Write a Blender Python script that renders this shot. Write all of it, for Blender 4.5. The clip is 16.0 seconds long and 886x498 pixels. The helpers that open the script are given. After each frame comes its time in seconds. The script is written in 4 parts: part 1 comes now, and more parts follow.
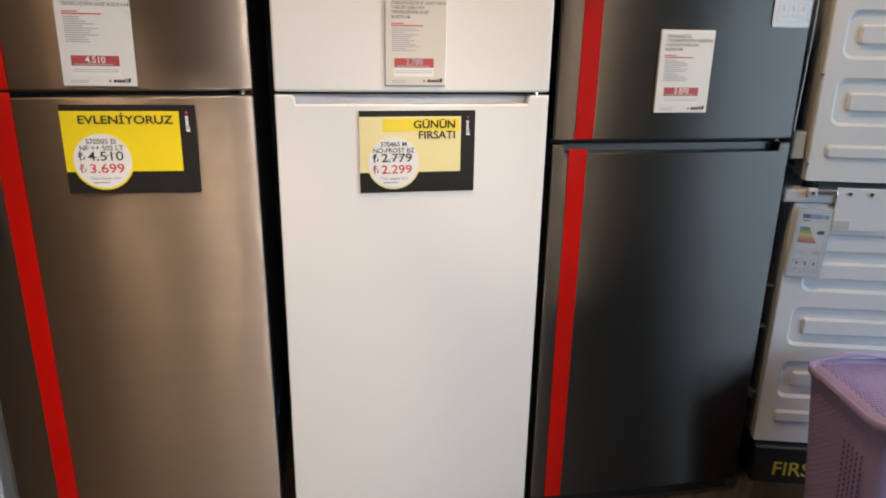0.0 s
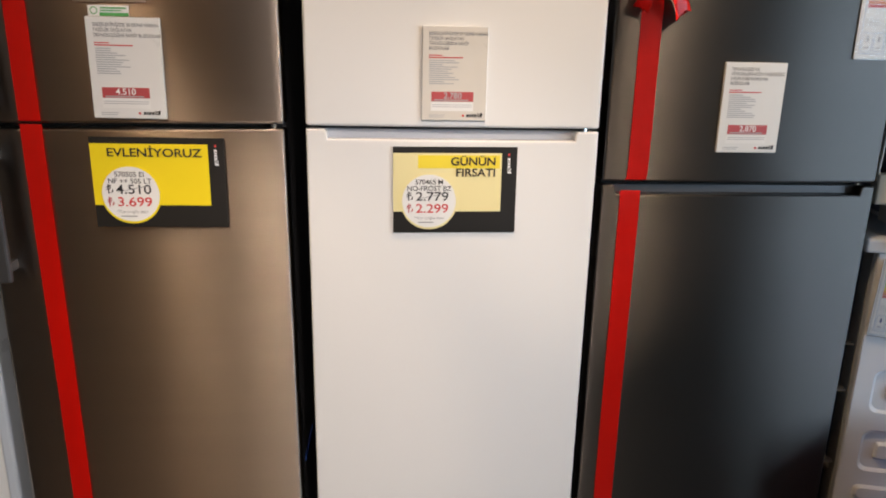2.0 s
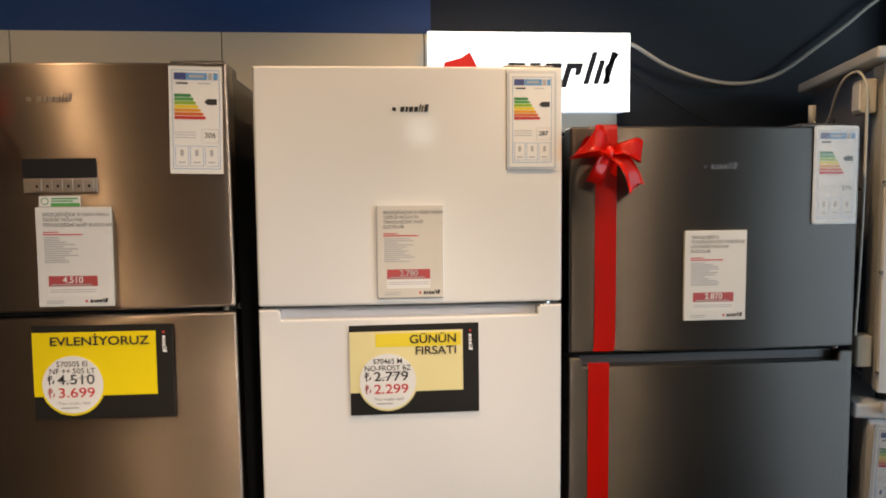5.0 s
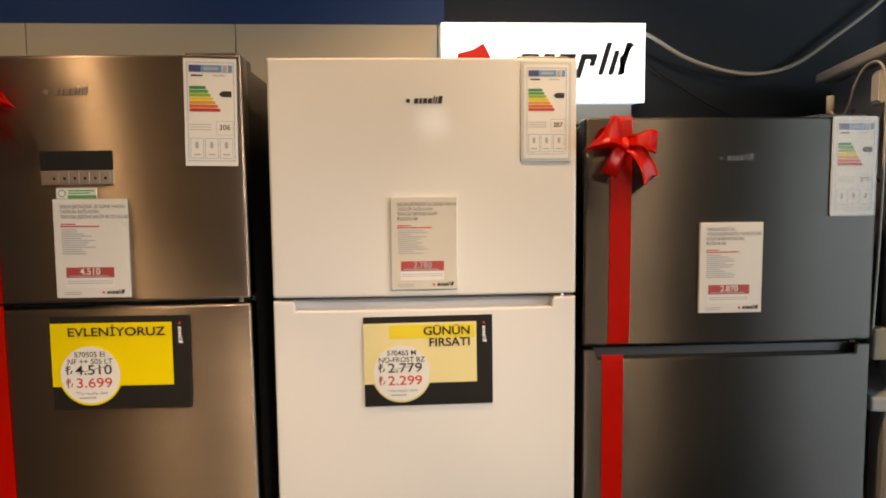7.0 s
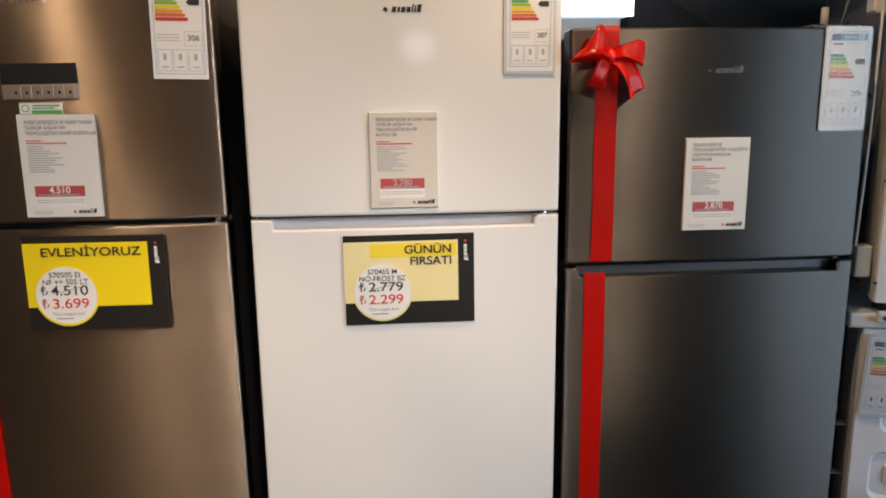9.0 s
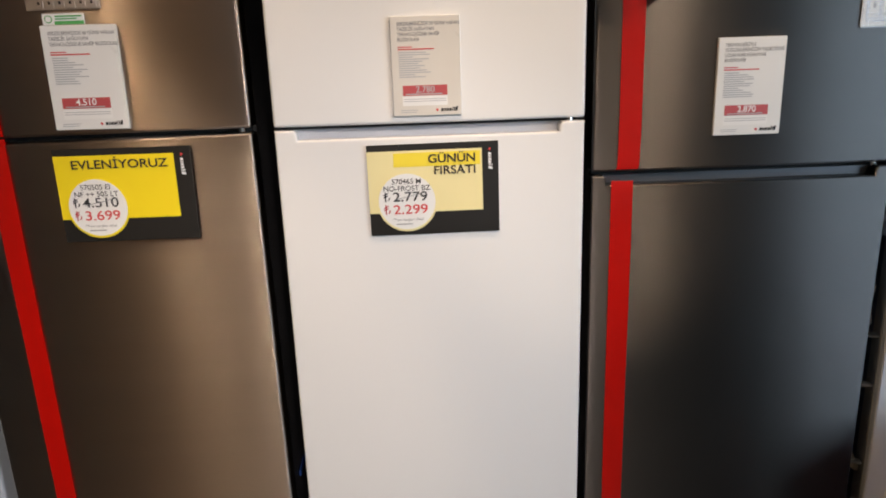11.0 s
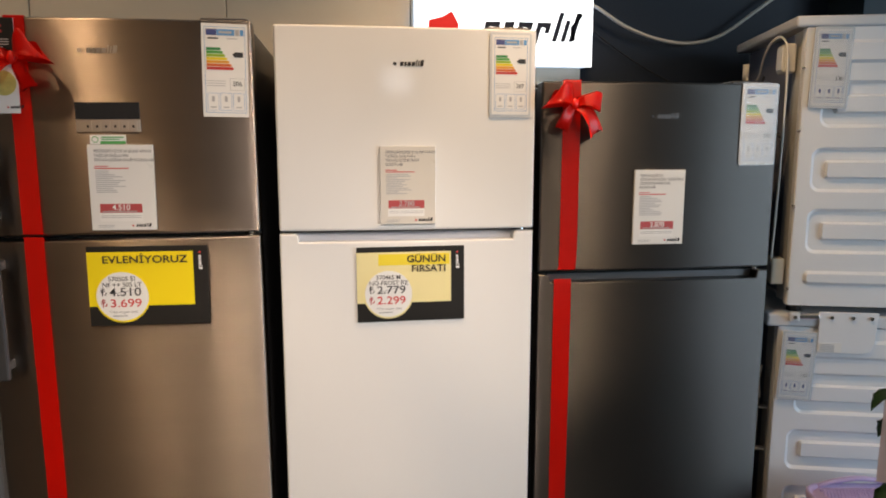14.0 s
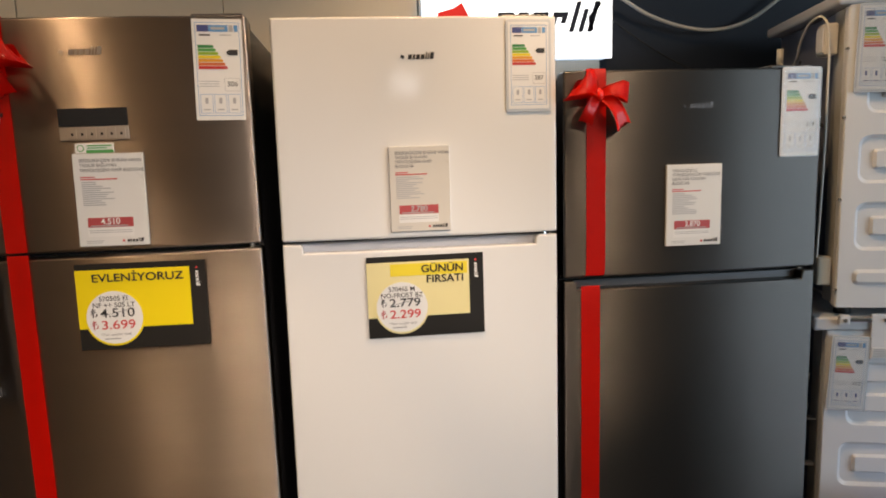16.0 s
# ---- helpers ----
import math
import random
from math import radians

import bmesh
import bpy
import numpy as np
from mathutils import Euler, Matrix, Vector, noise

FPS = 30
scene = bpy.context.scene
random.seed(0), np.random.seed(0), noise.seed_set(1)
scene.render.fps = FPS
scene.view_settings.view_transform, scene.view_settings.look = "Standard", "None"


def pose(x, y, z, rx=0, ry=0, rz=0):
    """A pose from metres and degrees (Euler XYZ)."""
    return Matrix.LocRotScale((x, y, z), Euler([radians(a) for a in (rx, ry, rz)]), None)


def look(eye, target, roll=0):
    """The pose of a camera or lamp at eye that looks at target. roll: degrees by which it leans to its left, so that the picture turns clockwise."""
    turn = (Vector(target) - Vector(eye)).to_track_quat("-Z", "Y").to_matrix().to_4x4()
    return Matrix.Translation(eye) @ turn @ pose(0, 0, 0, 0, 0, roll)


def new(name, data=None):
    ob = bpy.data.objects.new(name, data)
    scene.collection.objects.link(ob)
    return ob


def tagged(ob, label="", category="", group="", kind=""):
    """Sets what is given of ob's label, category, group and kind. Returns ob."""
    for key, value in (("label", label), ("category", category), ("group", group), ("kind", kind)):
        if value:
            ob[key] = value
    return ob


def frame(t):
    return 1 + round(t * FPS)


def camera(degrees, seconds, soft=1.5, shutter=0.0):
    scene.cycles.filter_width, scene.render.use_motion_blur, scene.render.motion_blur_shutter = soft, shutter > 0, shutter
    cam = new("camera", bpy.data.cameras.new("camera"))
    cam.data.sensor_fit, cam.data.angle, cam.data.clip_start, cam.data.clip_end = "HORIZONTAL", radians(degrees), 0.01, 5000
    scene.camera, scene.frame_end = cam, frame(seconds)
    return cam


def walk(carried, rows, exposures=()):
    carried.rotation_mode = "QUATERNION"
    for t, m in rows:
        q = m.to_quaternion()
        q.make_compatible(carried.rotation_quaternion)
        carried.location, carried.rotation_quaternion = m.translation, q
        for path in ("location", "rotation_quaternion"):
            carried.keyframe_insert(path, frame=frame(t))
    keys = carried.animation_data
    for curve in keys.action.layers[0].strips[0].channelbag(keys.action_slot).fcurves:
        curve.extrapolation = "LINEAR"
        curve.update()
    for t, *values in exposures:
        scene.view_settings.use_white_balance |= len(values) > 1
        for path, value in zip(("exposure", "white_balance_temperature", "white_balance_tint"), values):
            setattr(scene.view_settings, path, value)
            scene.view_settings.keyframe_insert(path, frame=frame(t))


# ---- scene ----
cam = camera(64.76, 16.0, soft=1.9)
PATH = [
    (0, (-0.0347, 0.153, 1.426), (0.3037, 2.0304, 0.8253), 1.07),
    (0.5, (-0.0449, 0.1501, 1.4149), (0.2857, 2.0291, 0.8147), 1.43),
    (1, (-0.0511, 0.1586, 1.4097), (0.2936, 2.0428, 0.8344), 1.50),
    (1.5, (-0.0334, 0.1803, 1.4174), (0.2372, 2.0835, 0.8654), 1.30),
    (1.7, (0.0111, 0.2085, 1.4206), (0.1932, 2.1225, 0.8697), 0.83),
    (2, (0.0597, 0.2653, 1.4324), (0.2064, 2.1885, 0.9035), 1.12),
    (2.2, (0.1108, 0.3038, 1.4243), (0.2322, 2.2299, 0.8995), 1.62),
    (2.5, (0.1534, 0.328, 1.4142), (0.2234, 2.254, 0.8799), 1.24),
    (3, (0.16, 0.356, 1.4323), (0.2085, 2.3, 0.9651), 1.14),
    (3.5, (0.1555, 0.3569, 1.4868), (0.3158, 2.3214, 1.1474), 0.47),
    (4, (0.162, 0.3509, 1.5056), (0.2765, 2.3326, 1.2606), -0.22),
    (4.2, (0.1614, 0.3473, 1.5104), (0.3015, 2.3359, 1.3498), 0.11),
    (6.3, (0.1416, 0.3223, 1.5241), (0.3004, 2.3102, 1.3728), -0.90),
    (6.5, (0.1465, 0.3271, 1.5178), (0.3088, 2.3141, 1.3578), -0.87),
    (7, (0.1496, 0.3345, 1.5209), (0.2706, 2.323, 1.3448), -0.55),
    (7.5, (0.1478, 0.3476, 1.5098), (0.2628, 2.3338, 1.3047), -0.26),
    (8, (0.1551, 0.3515, 1.51), (0.3142, 2.3276, 1.2455), -0.04),
    (8.5, (0.1666, 0.3487, 1.5048), (0.3422, 2.3199, 1.2153), -0.39),
    (9, (0.1703, 0.357, 1.4903), (0.3168, 2.3162, 1.1157), -0.71),
    (9.2, (0.1688, 0.3574, 1.4936), (0.3112, 2.3131, 1.0996), -1.07),
    (11.3, (0.1875, 0.3356, 1.3866), (0.2155, 2.244, 0.7889), -2.36),
    (11.5, (0.1615, 0.3174, 1.3755), (0.191, 2.2037, 0.7114), -2.98),
    (11.8, (0.1327, 0.267, 1.3815), (0.2662, 2.1597, 0.7493), -2.26),
    (12, (0.0945, 0.2087, 1.3895), (0.2621, 2.0845, 0.7164), -3.58),
    (12.2, (0.0697, 0.1663, 1.3989), (0.2884, 2.0035, 0.6393), -3.06),
    (12.5, (0.0185, 0.1068, 1.3774), (0.3091, 1.9549, 0.6703), -1.74),
    (12.8, (0.034, 0.0708, 1.3939), (0.306, 1.9487, 0.7619), -0.85),
    (13, (0.0313, 0.0524, 1.3883), (0.2815, 1.9377, 0.7691), -1.56),
    (13.2, (0.0441, 0.058, 1.4045), (0.299, 1.9566, 0.8298), -1.31),
    (13.5, (0.0402, 0.0559, 1.4332), (0.3054, 1.9903, 0.9999), -1.35),
    (13.7, (0.0518, 0.0478, 1.4596), (0.3173, 2.0017, 1.1254), -0.73),
    (14, (0.0418, 0.0332, 1.5038), (0.3107, 1.9928, 1.2079), 0.05),
    (14.5, (0.0429, 0.0327, 1.5077), (0.2896, 1.9994, 1.2407), -0.23),
    (15, (0.0489, 0.0486, 1.5013), (0.3266, 2.0126, 1.2453), -0.44),
    (15.5, (0.0286, 0.0827, 1.4997), (0.2933, 2.0478, 1.238), -1.00),
    (16, (0.0534, 0.1827, 1.4888), (0.2851, 2.1492, 1.2079), -1.64),
]
EXPOSURES = [(0, 0.01, 6830, 13), (1.5, 0.03, 6980, 15), (2.5, -0.03, 6880, 14), (3.5, -0.1, 6980, 14), (4.2, -0.17, 7230, 14), (7, -0.22, 8680, 16), (8.5, -0.21, 7080, 15), (9.0, -0.17, 7130, 15), (11.5, 0.03, 6680, 14),
             (12.5, 0.13, 6380, 13), (13.3, 0.03, 6680, 13), (14, -0.1, 7380, 15), (16, -0.12, 7680, 16)]
walk(cam, [(t, look(eye, target, roll)) for t, eye, target, roll in PATH], EXPOSURES)


# ---- light ----
world = bpy.data.worlds.new("world")
scene.world = world
world.use_nodes = True
_bg = world.node_tree.nodes["Background"]
_sky = world.node_tree.nodes.new("ShaderNodeTexSky")
_sky.sky_type, _sky.sun_disc = "NISHITA", False
_sky.sun_elevation, _sky.sun_rotation = radians(40), radians(200)
world.node_tree.links.new(_sky.outputs[0], _bg.inputs[0])
_bg.inputs[1].default_value = 0.12

CEILING = 2.85
SPOTS = ((-1.0, 1.38, 0.74), (0.24, 1.38, 0.74), (0.64, 1.36, 2.0))
SPOT_WATTS = 30.0
ROOM_WATTS = 155.0
BACK_WATTS = 95.0
STREAK_WATTS = 22.0
WINDOW_WATTS = 108.0


def lamp(kind, m, watts, colour, size=0.1, size_y=None, cone=None):
    data = bpy.data.lights.new("lamp", kind)
    data.energy, data.color = watts, colour
    if kind == "AREA":
        data.shape, data.size = "RECTANGLE", size
        data.size_y = size_y or size
    else:
        data.shadow_soft_size = size
    if cone:
        data.spot_size, data.spot_blend = radians(cone), 0.6
    ob = new("lamp", data)
    ob.matrix_basis = m
    return ob


WARM = (1.0, 0.72, 0.44)
for sx, sy, share in SPOTS:
    lamp("SPOT", look((sx, sy, CEILING - 0.05), (sx * 0.92, 1.98, 1.05)), SPOT_WATTS * share, WARM, 0.035, cone=95)
# unseen fill spots added further back in the shop, turned to the fridges
for eye, aim, watts in (((0.05, -1.0, CEILING - 0.05), (-0.45, 1.9, 0.55), 0.9), ((0.75, -1.1, CEILING - 0.05), (0.05, 1.9, 0.05), 1.02)):
    lamp("SPOT", look(eye, aim), ROOM_WATTS * watts, (1.0, 0.93, 0.88), 0.09, cone=42)
# unseen spots added further back to draw streaks, each turned to one steel fridge
for eye, aim, share, cone in (((-0.55, -0.5), (-0.28, 1.9, 0.60), 2.6, 22), ((-1.15, -0.5), (-0.5, 1.9, 0.50), 1.1, 30), ((1.48, -0.5), (0.7, 1.9, 1.40), 3.6, 24)):
    lamp("SPOT", look((*eye, CEILING - 0.05), aim), STREAK_WATTS * share, (1.0, 0.82, 0.62), 0.05, cone=cone)
# unseen lamps added to brighten the wall behind, which the steel reflects
for sx in (-2.3, -1.1):
    lamp("SPOT", look((sx, -2.5, CEILING - 0.05), (sx, -3.8, 0.9)), BACK_WATTS, WARM, 0.1, cone=120)
# daylight through the shop window in the side wall
lamp("AREA", look((3.67, -0.9, 1.45), (0.7, -0.9, 1.3)), WINDOW_WATTS, (0.52, 0.76, 1.0), 3.0, 2.1)


# ---- materials ----
def material(name, colour, rough=0.5, metal=0.0, vary=0.06, scale=6.0, grain=0.0, grain_scale=300.0, stretch=(1, 1, 1), coat=0.0,
             aniso=0.0, emit=None, strength=0.0, rough_vary=0.08, alpha=1.0, transmission=0.0, island=0.0, rot=0.0, brushed=0.0):
    m = bpy.data.materials.new(name)
    m.use_nodes = True
    nt = m.node_tree
    b = nt.nodes["Principled BSDF"]
    co = nt.nodes.new("ShaderNodeTexCoord")
    mp = nt.nodes.new("ShaderNodeMapping")
    mp.inputs["Scale"].default_value = stretch
    source = co.outputs["Object"]
    if rot:
        pre = nt.nodes.new("ShaderNodeMapping")
        pre.inputs["Rotation"].default_value = (0, 0, radians(rot))
        nt.links.new(source, pre.inputs["Vector"])
        source = pre.outputs[0]
    nt.links.new(source, mp.inputs["Vector"])
    big = nt.nodes.new("ShaderNodeTexNoise")
    big.inputs["Scale"].default_value, big.inputs["Detail"].default_value = scale, 5.0
    nt.links.new(mp.outputs[0], big.inputs["Vector"])
    ramp = nt.nodes.new("ShaderNodeMix")
    ramp.data_type = "RGBA"
    ramp.inputs["A"].default_value = (*[max(0, c * (1 - vary)) for c in colour], 1)
    ramp.inputs["B"].default_value = (*[min(1, c * (1 + vary)) for c in colour], 1)
    nt.links.new(big.outputs["Fac"], ramp.inputs["Factor"])
    out = ramp.outputs["Result"]
    if island:
        info = nt.nodes.new("ShaderNodeObjectInfo")
        hsv = nt.nodes.new("ShaderNodeHueSaturation")
        rng = nt.nodes.new("ShaderNodeMapRange")
        rng.inputs["To Min"].default_value, rng.inputs["To Max"].default_value = 1 - island, 1 + island
        nt.links.new(info.outputs["Random"], rng.inputs["Value"])
        shift = nt.nodes.new("ShaderNodeMath")
        shift.operation = "MULTIPLY"
        shift.inputs[1].default_value = 37.0
        nt.links.new(info.outputs["Random"], shift.inputs[0])
        nt.links.new(shift.outputs[0], mp.inputs["Location"])
        nt.links.new(rng.outputs[0], hsv.inputs["Value"])
        nt.links.new(out, hsv.inputs["Color"])
        out = hsv.outputs[0]
    nt.links.new(out, b.inputs["Base Color"])
    rr = nt.nodes.new("ShaderNodeMapRange")
    rr.inputs["To Min"].default_value, rr.inputs["To Max"].default_value = max(0.02, rough - rough_vary), min(1, rough + rough_vary)
    nt.links.new(big.outputs["Fac"], rr.inputs["Value"])
    nt.links.new(rr.outputs[0], b.inputs["Roughness"])
    b.inputs["Metallic"].default_value = metal
    b.inputs["Coat Weight"].default_value = coat
    b.inputs["Coat Roughness"].default_value = 0.08
    b.inputs["Anisotropic"].default_value = aniso
    b.inputs["Anisotropic Rotation"].default_value = 0.25
    b.inputs["Transmission Weight"].default_value = transmission
    b.inputs["Alpha"].default_value = alpha
    if grain:
        fine = nt.nodes.new("ShaderNodeTexNoise")
        fine.inputs["Scale"].default_value, fine.inputs["Detail"].default_value = grain_scale, 3.0
        nt.links.new(mp.outputs[0], fine.inputs["Vector"])
        bump = nt.nodes.new("ShaderNodeBump")
        bump.inputs["Strength"].default_value, bump.inputs["Distance"].default_value = grain, 0.002
        nt.links.new(fine.outputs["Fac"], bump.inputs["Height"])
        nt.links.new(bump.outputs[0], b.inputs["Normal"])
    if brushed:
        # fine level grooves: the normal is tipped up and down at random, mostly a little
        place = nt.nodes.new("ShaderNodeVectorMath")
        place.operation = "SCALE"
        place.inputs["Scale"].default_value = 40000.0
        nt.links.new(co.outputs["Object"], place.inputs[0])
        dice = nt.nodes.new("ShaderNodeTexWhiteNoise")
        nt.links.new(place.outputs[0], dice.inputs["Vector"])
        cast = nt.nodes.new("ShaderNodeMapRange")
        cast.inputs["To Min"].default_value, cast.inputs["To Max"].default_value = -1.0, 1.0
        nt.links.new(dice.outputs["Value"], cast.inputs["Value"])
        size = nt.nodes.new("ShaderNodeMath")
        size.operation = "ABSOLUTE"
        nt.links.new(cast.outputs[0], size.inputs[0])
        tip = nt.nodes.new("ShaderNodeMath")
        tip.operation = "MULTIPLY"
        nt.links.new(cast.outputs[0], tip.inputs[0])
        nt.links.new(size.outputs[0], tip.inputs[1])
        high = nt.nodes.new("ShaderNodeMath")
        high.operation = "MULTIPLY"
        high.inputs[1].default_value = brushed
        nt.links.new(tip.outputs[0], high.inputs[0])
        up = nt.nodes.new("ShaderNodeCombineXYZ")
        nt.links.new(high.outputs[0], up.inputs["Z"])
        add = nt.nodes.new("ShaderNodeVectorMath")
        geo = nt.nodes.new("ShaderNodeNewGeometry")
        nt.links.new(geo.outputs["Normal"], add.inputs[0])
        nt.links.new(up.outputs[0], add.inputs[1])
        unit = nt.nodes.new("ShaderNodeVectorMath")
        unit.operation = "NORMALIZE"
        nt.links.new(add.outputs[0], unit.inputs[0])
        nt.links.new(unit.outputs[0], b.inputs["Normal"])
    if emit:
        b.inputs["Emission Color"].default_value = (*emit, 1)
        b.inputs["Emission Strength"].default_value = strength
    return m


STEEL_WARM = material("brushed_steel", (0.42, 0.358, 0.310), 0.34, 1.0, 0.07, 5.0, stretch=(0.06, 1, 2.4), aniso=0.95, rough_vary=0.0, brushed=0.7)
STEEL_GREY = material("grey_steel", (0.106, 0.097, 0.091), 0.33, 1.0, 0.05, 3.0, stretch=(0.04, 1, 1.6), aniso=0.9, rough_vary=0.0, brushed=0.7)
STEEL_EDGE = material("polished_steel", (0.66, 0.64, 0.62), 0.34, 1.0, 0.03)
CHROME = material("chrome", (0.7, 0.7, 0.7), 0.12, 1.0, 0.02)
DARK_METAL = material("dark_metal", (0.10, 0.10, 0.105), 0.4, 0.6, 0.1)
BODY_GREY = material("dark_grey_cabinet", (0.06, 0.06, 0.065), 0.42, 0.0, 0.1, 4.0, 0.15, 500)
WHITE_DOOR = material("white_enamel", (0.78, 0.77, 0.755), 0.09, 0.0, 0.015, 2.0, rough_vary=0.02)
WHITE_RECESS = material("pale_grey_plastic", (0.55, 0.55, 0.58), 0.35, 0.0, 0.03)
WHITE_BODY = material("white_cabinet", (0.74, 0.74, 0.74), 0.35, 0.0, 0.03, 3.0, 0.05, 400)
WASHER_WHITE = material("washer_enamel", (0.76, 0.775, 0.80), 0.30, 0.0, 0.03, 3.0, 0.05, 300, coat=0.2)
LID_WHITE = material("lid_plastic", (0.66, 0.67, 0.69), 0.35, 0.0, 0.03)
WASHER_BACK = material("galvanised_back", (0.22, 0.24, 0.31), 0.45, 0.35, 0.2, 9.0)
CARD_DULL = material("aged_laminated_card", (0.66, 0.62, 0.56), 0.3, 0.0, 0.06, 10.0, coat=0.3)
GREY_BEIGE = material("dusty_beige_metal", (0.48, 0.47, 0.44), 0.55, 0.0, 0.25, 10.0)
BEIGE_PLASTIC = material("beige_plastic", (0.52, 0.47, 0.38), 0.5, 0.0, 0.15, 12.0)
CORD_WHITE = material("white_cord", (0.62, 0.60, 0.55), 0.5, 0.0, 0.08)
CORD_BLACK = material("black_cord", (0.012, 0.012, 0.014), 0.5)
BLACK = material("black_plastic", (0.012, 0.012, 0.013), 0.45, 0.0, 0.1, 8.0)
GASKET = material("rubber_gasket", (0.02, 0.02, 0.02), 0.7)
GLASS_BLACK = material("black_glass", (0.004, 0.004, 0.005), 0.6)
RIBBON = material("red_ribbon", (0.88, 0.012, 0.006), 0.33, 0.0, 0.05, 20.0, coat=0.35)
PAPER = material("white_paper", (0.78, 0.77, 0.75), 0.5, 0.0, 0.03, 14.0, 0.05, 300)
CARD = material("laminated_card", (0.74, 0.73, 0.71), 0.3, 0.0, 0.04, 10.0, coat=0.3)
ACRYLIC = material("clear_acrylic_edge", (0.66, 0.66, 0.64), 0.15, 0.0, 0.05, coat=0.4)
SLEEVE = material("plastic_sleeve", (0.60, 0.63, 0.66), 0.22, 0.0, 0.06, 12.0, coat=0.3)
YELLOW = material("yellow_print", (0.86, 0.66, 0.015), 0.45, 0.0, 0.03, 5.0)
PALE_YELLOW = material("pale_yellow_print", (0.80, 0.70, 0.36), 0.45, 0.0, 0.06, 4.0)
BRIGHT_YELLOW = material("bright_yellow_print", (0.84, 0.66, 0.05), 0.45, 0.0, 0.04, 5.0)
SIGN_BLACK = material("black_print", (0.014, 0.013, 0.012), 0.4, 0.0, 0.1)
INK = material("black_ink", (0.02, 0.02, 0.022), 0.5)
GREY_INK = material("grey_ink", (0.20, 0.20, 0.21), 0.6)
PALE_INK = material("pale_ink", (0.42, 0.42, 0.43), 0.6)
RED_INK = material("red_ink", (0.62, 0.05, 0.05), 0.5)
DULL_RED = material("dull_red_print", (0.46, 0.07, 0.075), 0.5)
WHITE_INK = material("white_ink", (0.8, 0.8, 0.8), 0.5)
BLUE_DARK = material("dark_blue_print", (0.05, 0.07, 0.22), 0.45)
BLUE_LIGHT = material("light_blue_print", (0.10, 0.30, 0.58), 0.45)
GREEN_PRINT = material("green_print", (0.08, 0.36, 0.10), 0.5)
LEMON_PRINT = material("lemon_print", (0.55, 0.52, 0.16), 0.5, 0.0, 0.3, 60.0)
LEAF_PRINT = material("leaf_print", (0.10, 0.20, 0.03), 0.5, 0.0, 0.4, 60.0)
BANDS = [material("band_print", c, 0.5) for c in ((0.03, 0.22, 0.07), (0.08, 0.33, 0.07), (0.30, 0.45, 0.04), (0.78, 0.60, 0.02),
                                                 (0.75, 0.34, 0.03), (0.66, 0.15, 0.03), (0.58, 0.04, 0.03))]
NAVY_WALL = material("navy_wall_paint", (0.006, 0.014, 0.030), 0.6, 0.0, 0.12, 1.5, 0.2, 120)
CREAM_PANEL = material("cream_lacquer_panel", (0.74, 0.65, 0.52), 0.4, 0.0, 0.03, 2.0)
ROOM_WALL = material("shop_wall_paint", (0.52, 0.42, 0.31), 0.7, 0.0, 0.08, 2.0, 0.2, 120)
CEILING_PAINT = material("ceiling_paint", (0.42, 0.38, 0.33), 0.8, 0.0, 0.05, 2.0)
LIT_FACE = material("lit_acrylic", (0.8, 0.85, 0.9), 0.3, 0.0, 0.0, emit=(0.80, 0.91, 1.0), strength=2.3)
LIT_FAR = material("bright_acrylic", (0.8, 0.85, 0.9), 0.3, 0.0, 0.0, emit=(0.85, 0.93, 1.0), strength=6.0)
LIT_EDGE = material("lit_acrylic_edge", (0.6, 0.7, 0.85), 0.3, 0.0, 0.0, emit=(0.45, 0.68, 1.0), strength=0.9)
SIGN_RED = material("sign_red_film", (0.50, 0.02, 0.02), 0.35, emit=(0.75, 0.01, 0.01), strength=0.5)
SIGN_DARK = material("sign_dark_film", (0.008, 0.012, 0.03), 0.35)
LILAC = material("lilac_plastic", (0.50, 0.39, 0.64), 0.42, 0.0, 0.05, 8.0, 0.05, 300)
LILAC_DARK = material("lilac_weave_hole", (0.20, 0.13, 0.27), 0.7)
TERRACOTTA = material("terracotta", (0.42, 0.15, 0.055), 0.7, 0.0, 0.2, 14.0, 0.3, 180)
SOIL = material("potting_soil", (0.05, 0.04, 0.015), 0.95, 0.0, 0.6, 60.0, 1.0, 90)
LEAF = material("dark_green_leaf", (0.025, 0.07, 0.018), 0.32, 0.0, 0.3, 12.0, coat=0.2)
STALK = material("green_stalk", (0.06, 0.12, 0.03), 0.5)
PINK_PAPER = material("pale_pink_paper", (0.58, 0.44, 0.42), 0.6, 0.0, 0.06)
# clear plastic whose pale blue tint also stands for reflected daylight
FILM = material("pale_blue_film", (0.55, 0.64, 0.74), 0.15, alpha=0.13, coat=0.5)
TEAL = material("teal_band", (0.10, 0.35, 0.42), 0.4)
PLINTH = material("black_plinth_board", (0.008, 0.008, 0.008), 0.6, 0.0, 0.2, 8.0, 0.1, 200)
PLINTH_TOP = material("grey_plinth_top", (0.10, 0.10, 0.105), 0.55, 0.0, 0.2, 8.0)
GOLD = material("gold_letters", (0.62, 0.42, 0.05), 0.45)
STRIP_BLUE = material("blue_strip", (0.02, 0.08, 0.35), 0.3)
PLANK = {lean: material("dark_wood_plank", (0.054, 0.040, 0.031), 0.33, 0.0, 0.75, 4.0, 0.2, 40, (16, 1.2, 1), island=0.30, rot=38.66 * lean) for lean in (1, -1)}
GROUT = material("floor_joint", (0.022, 0.018, 0.015), 0.8)
FRAME_METAL = material("window_frame", (0.2, 0.2, 0.21), 0.4, 0.8)


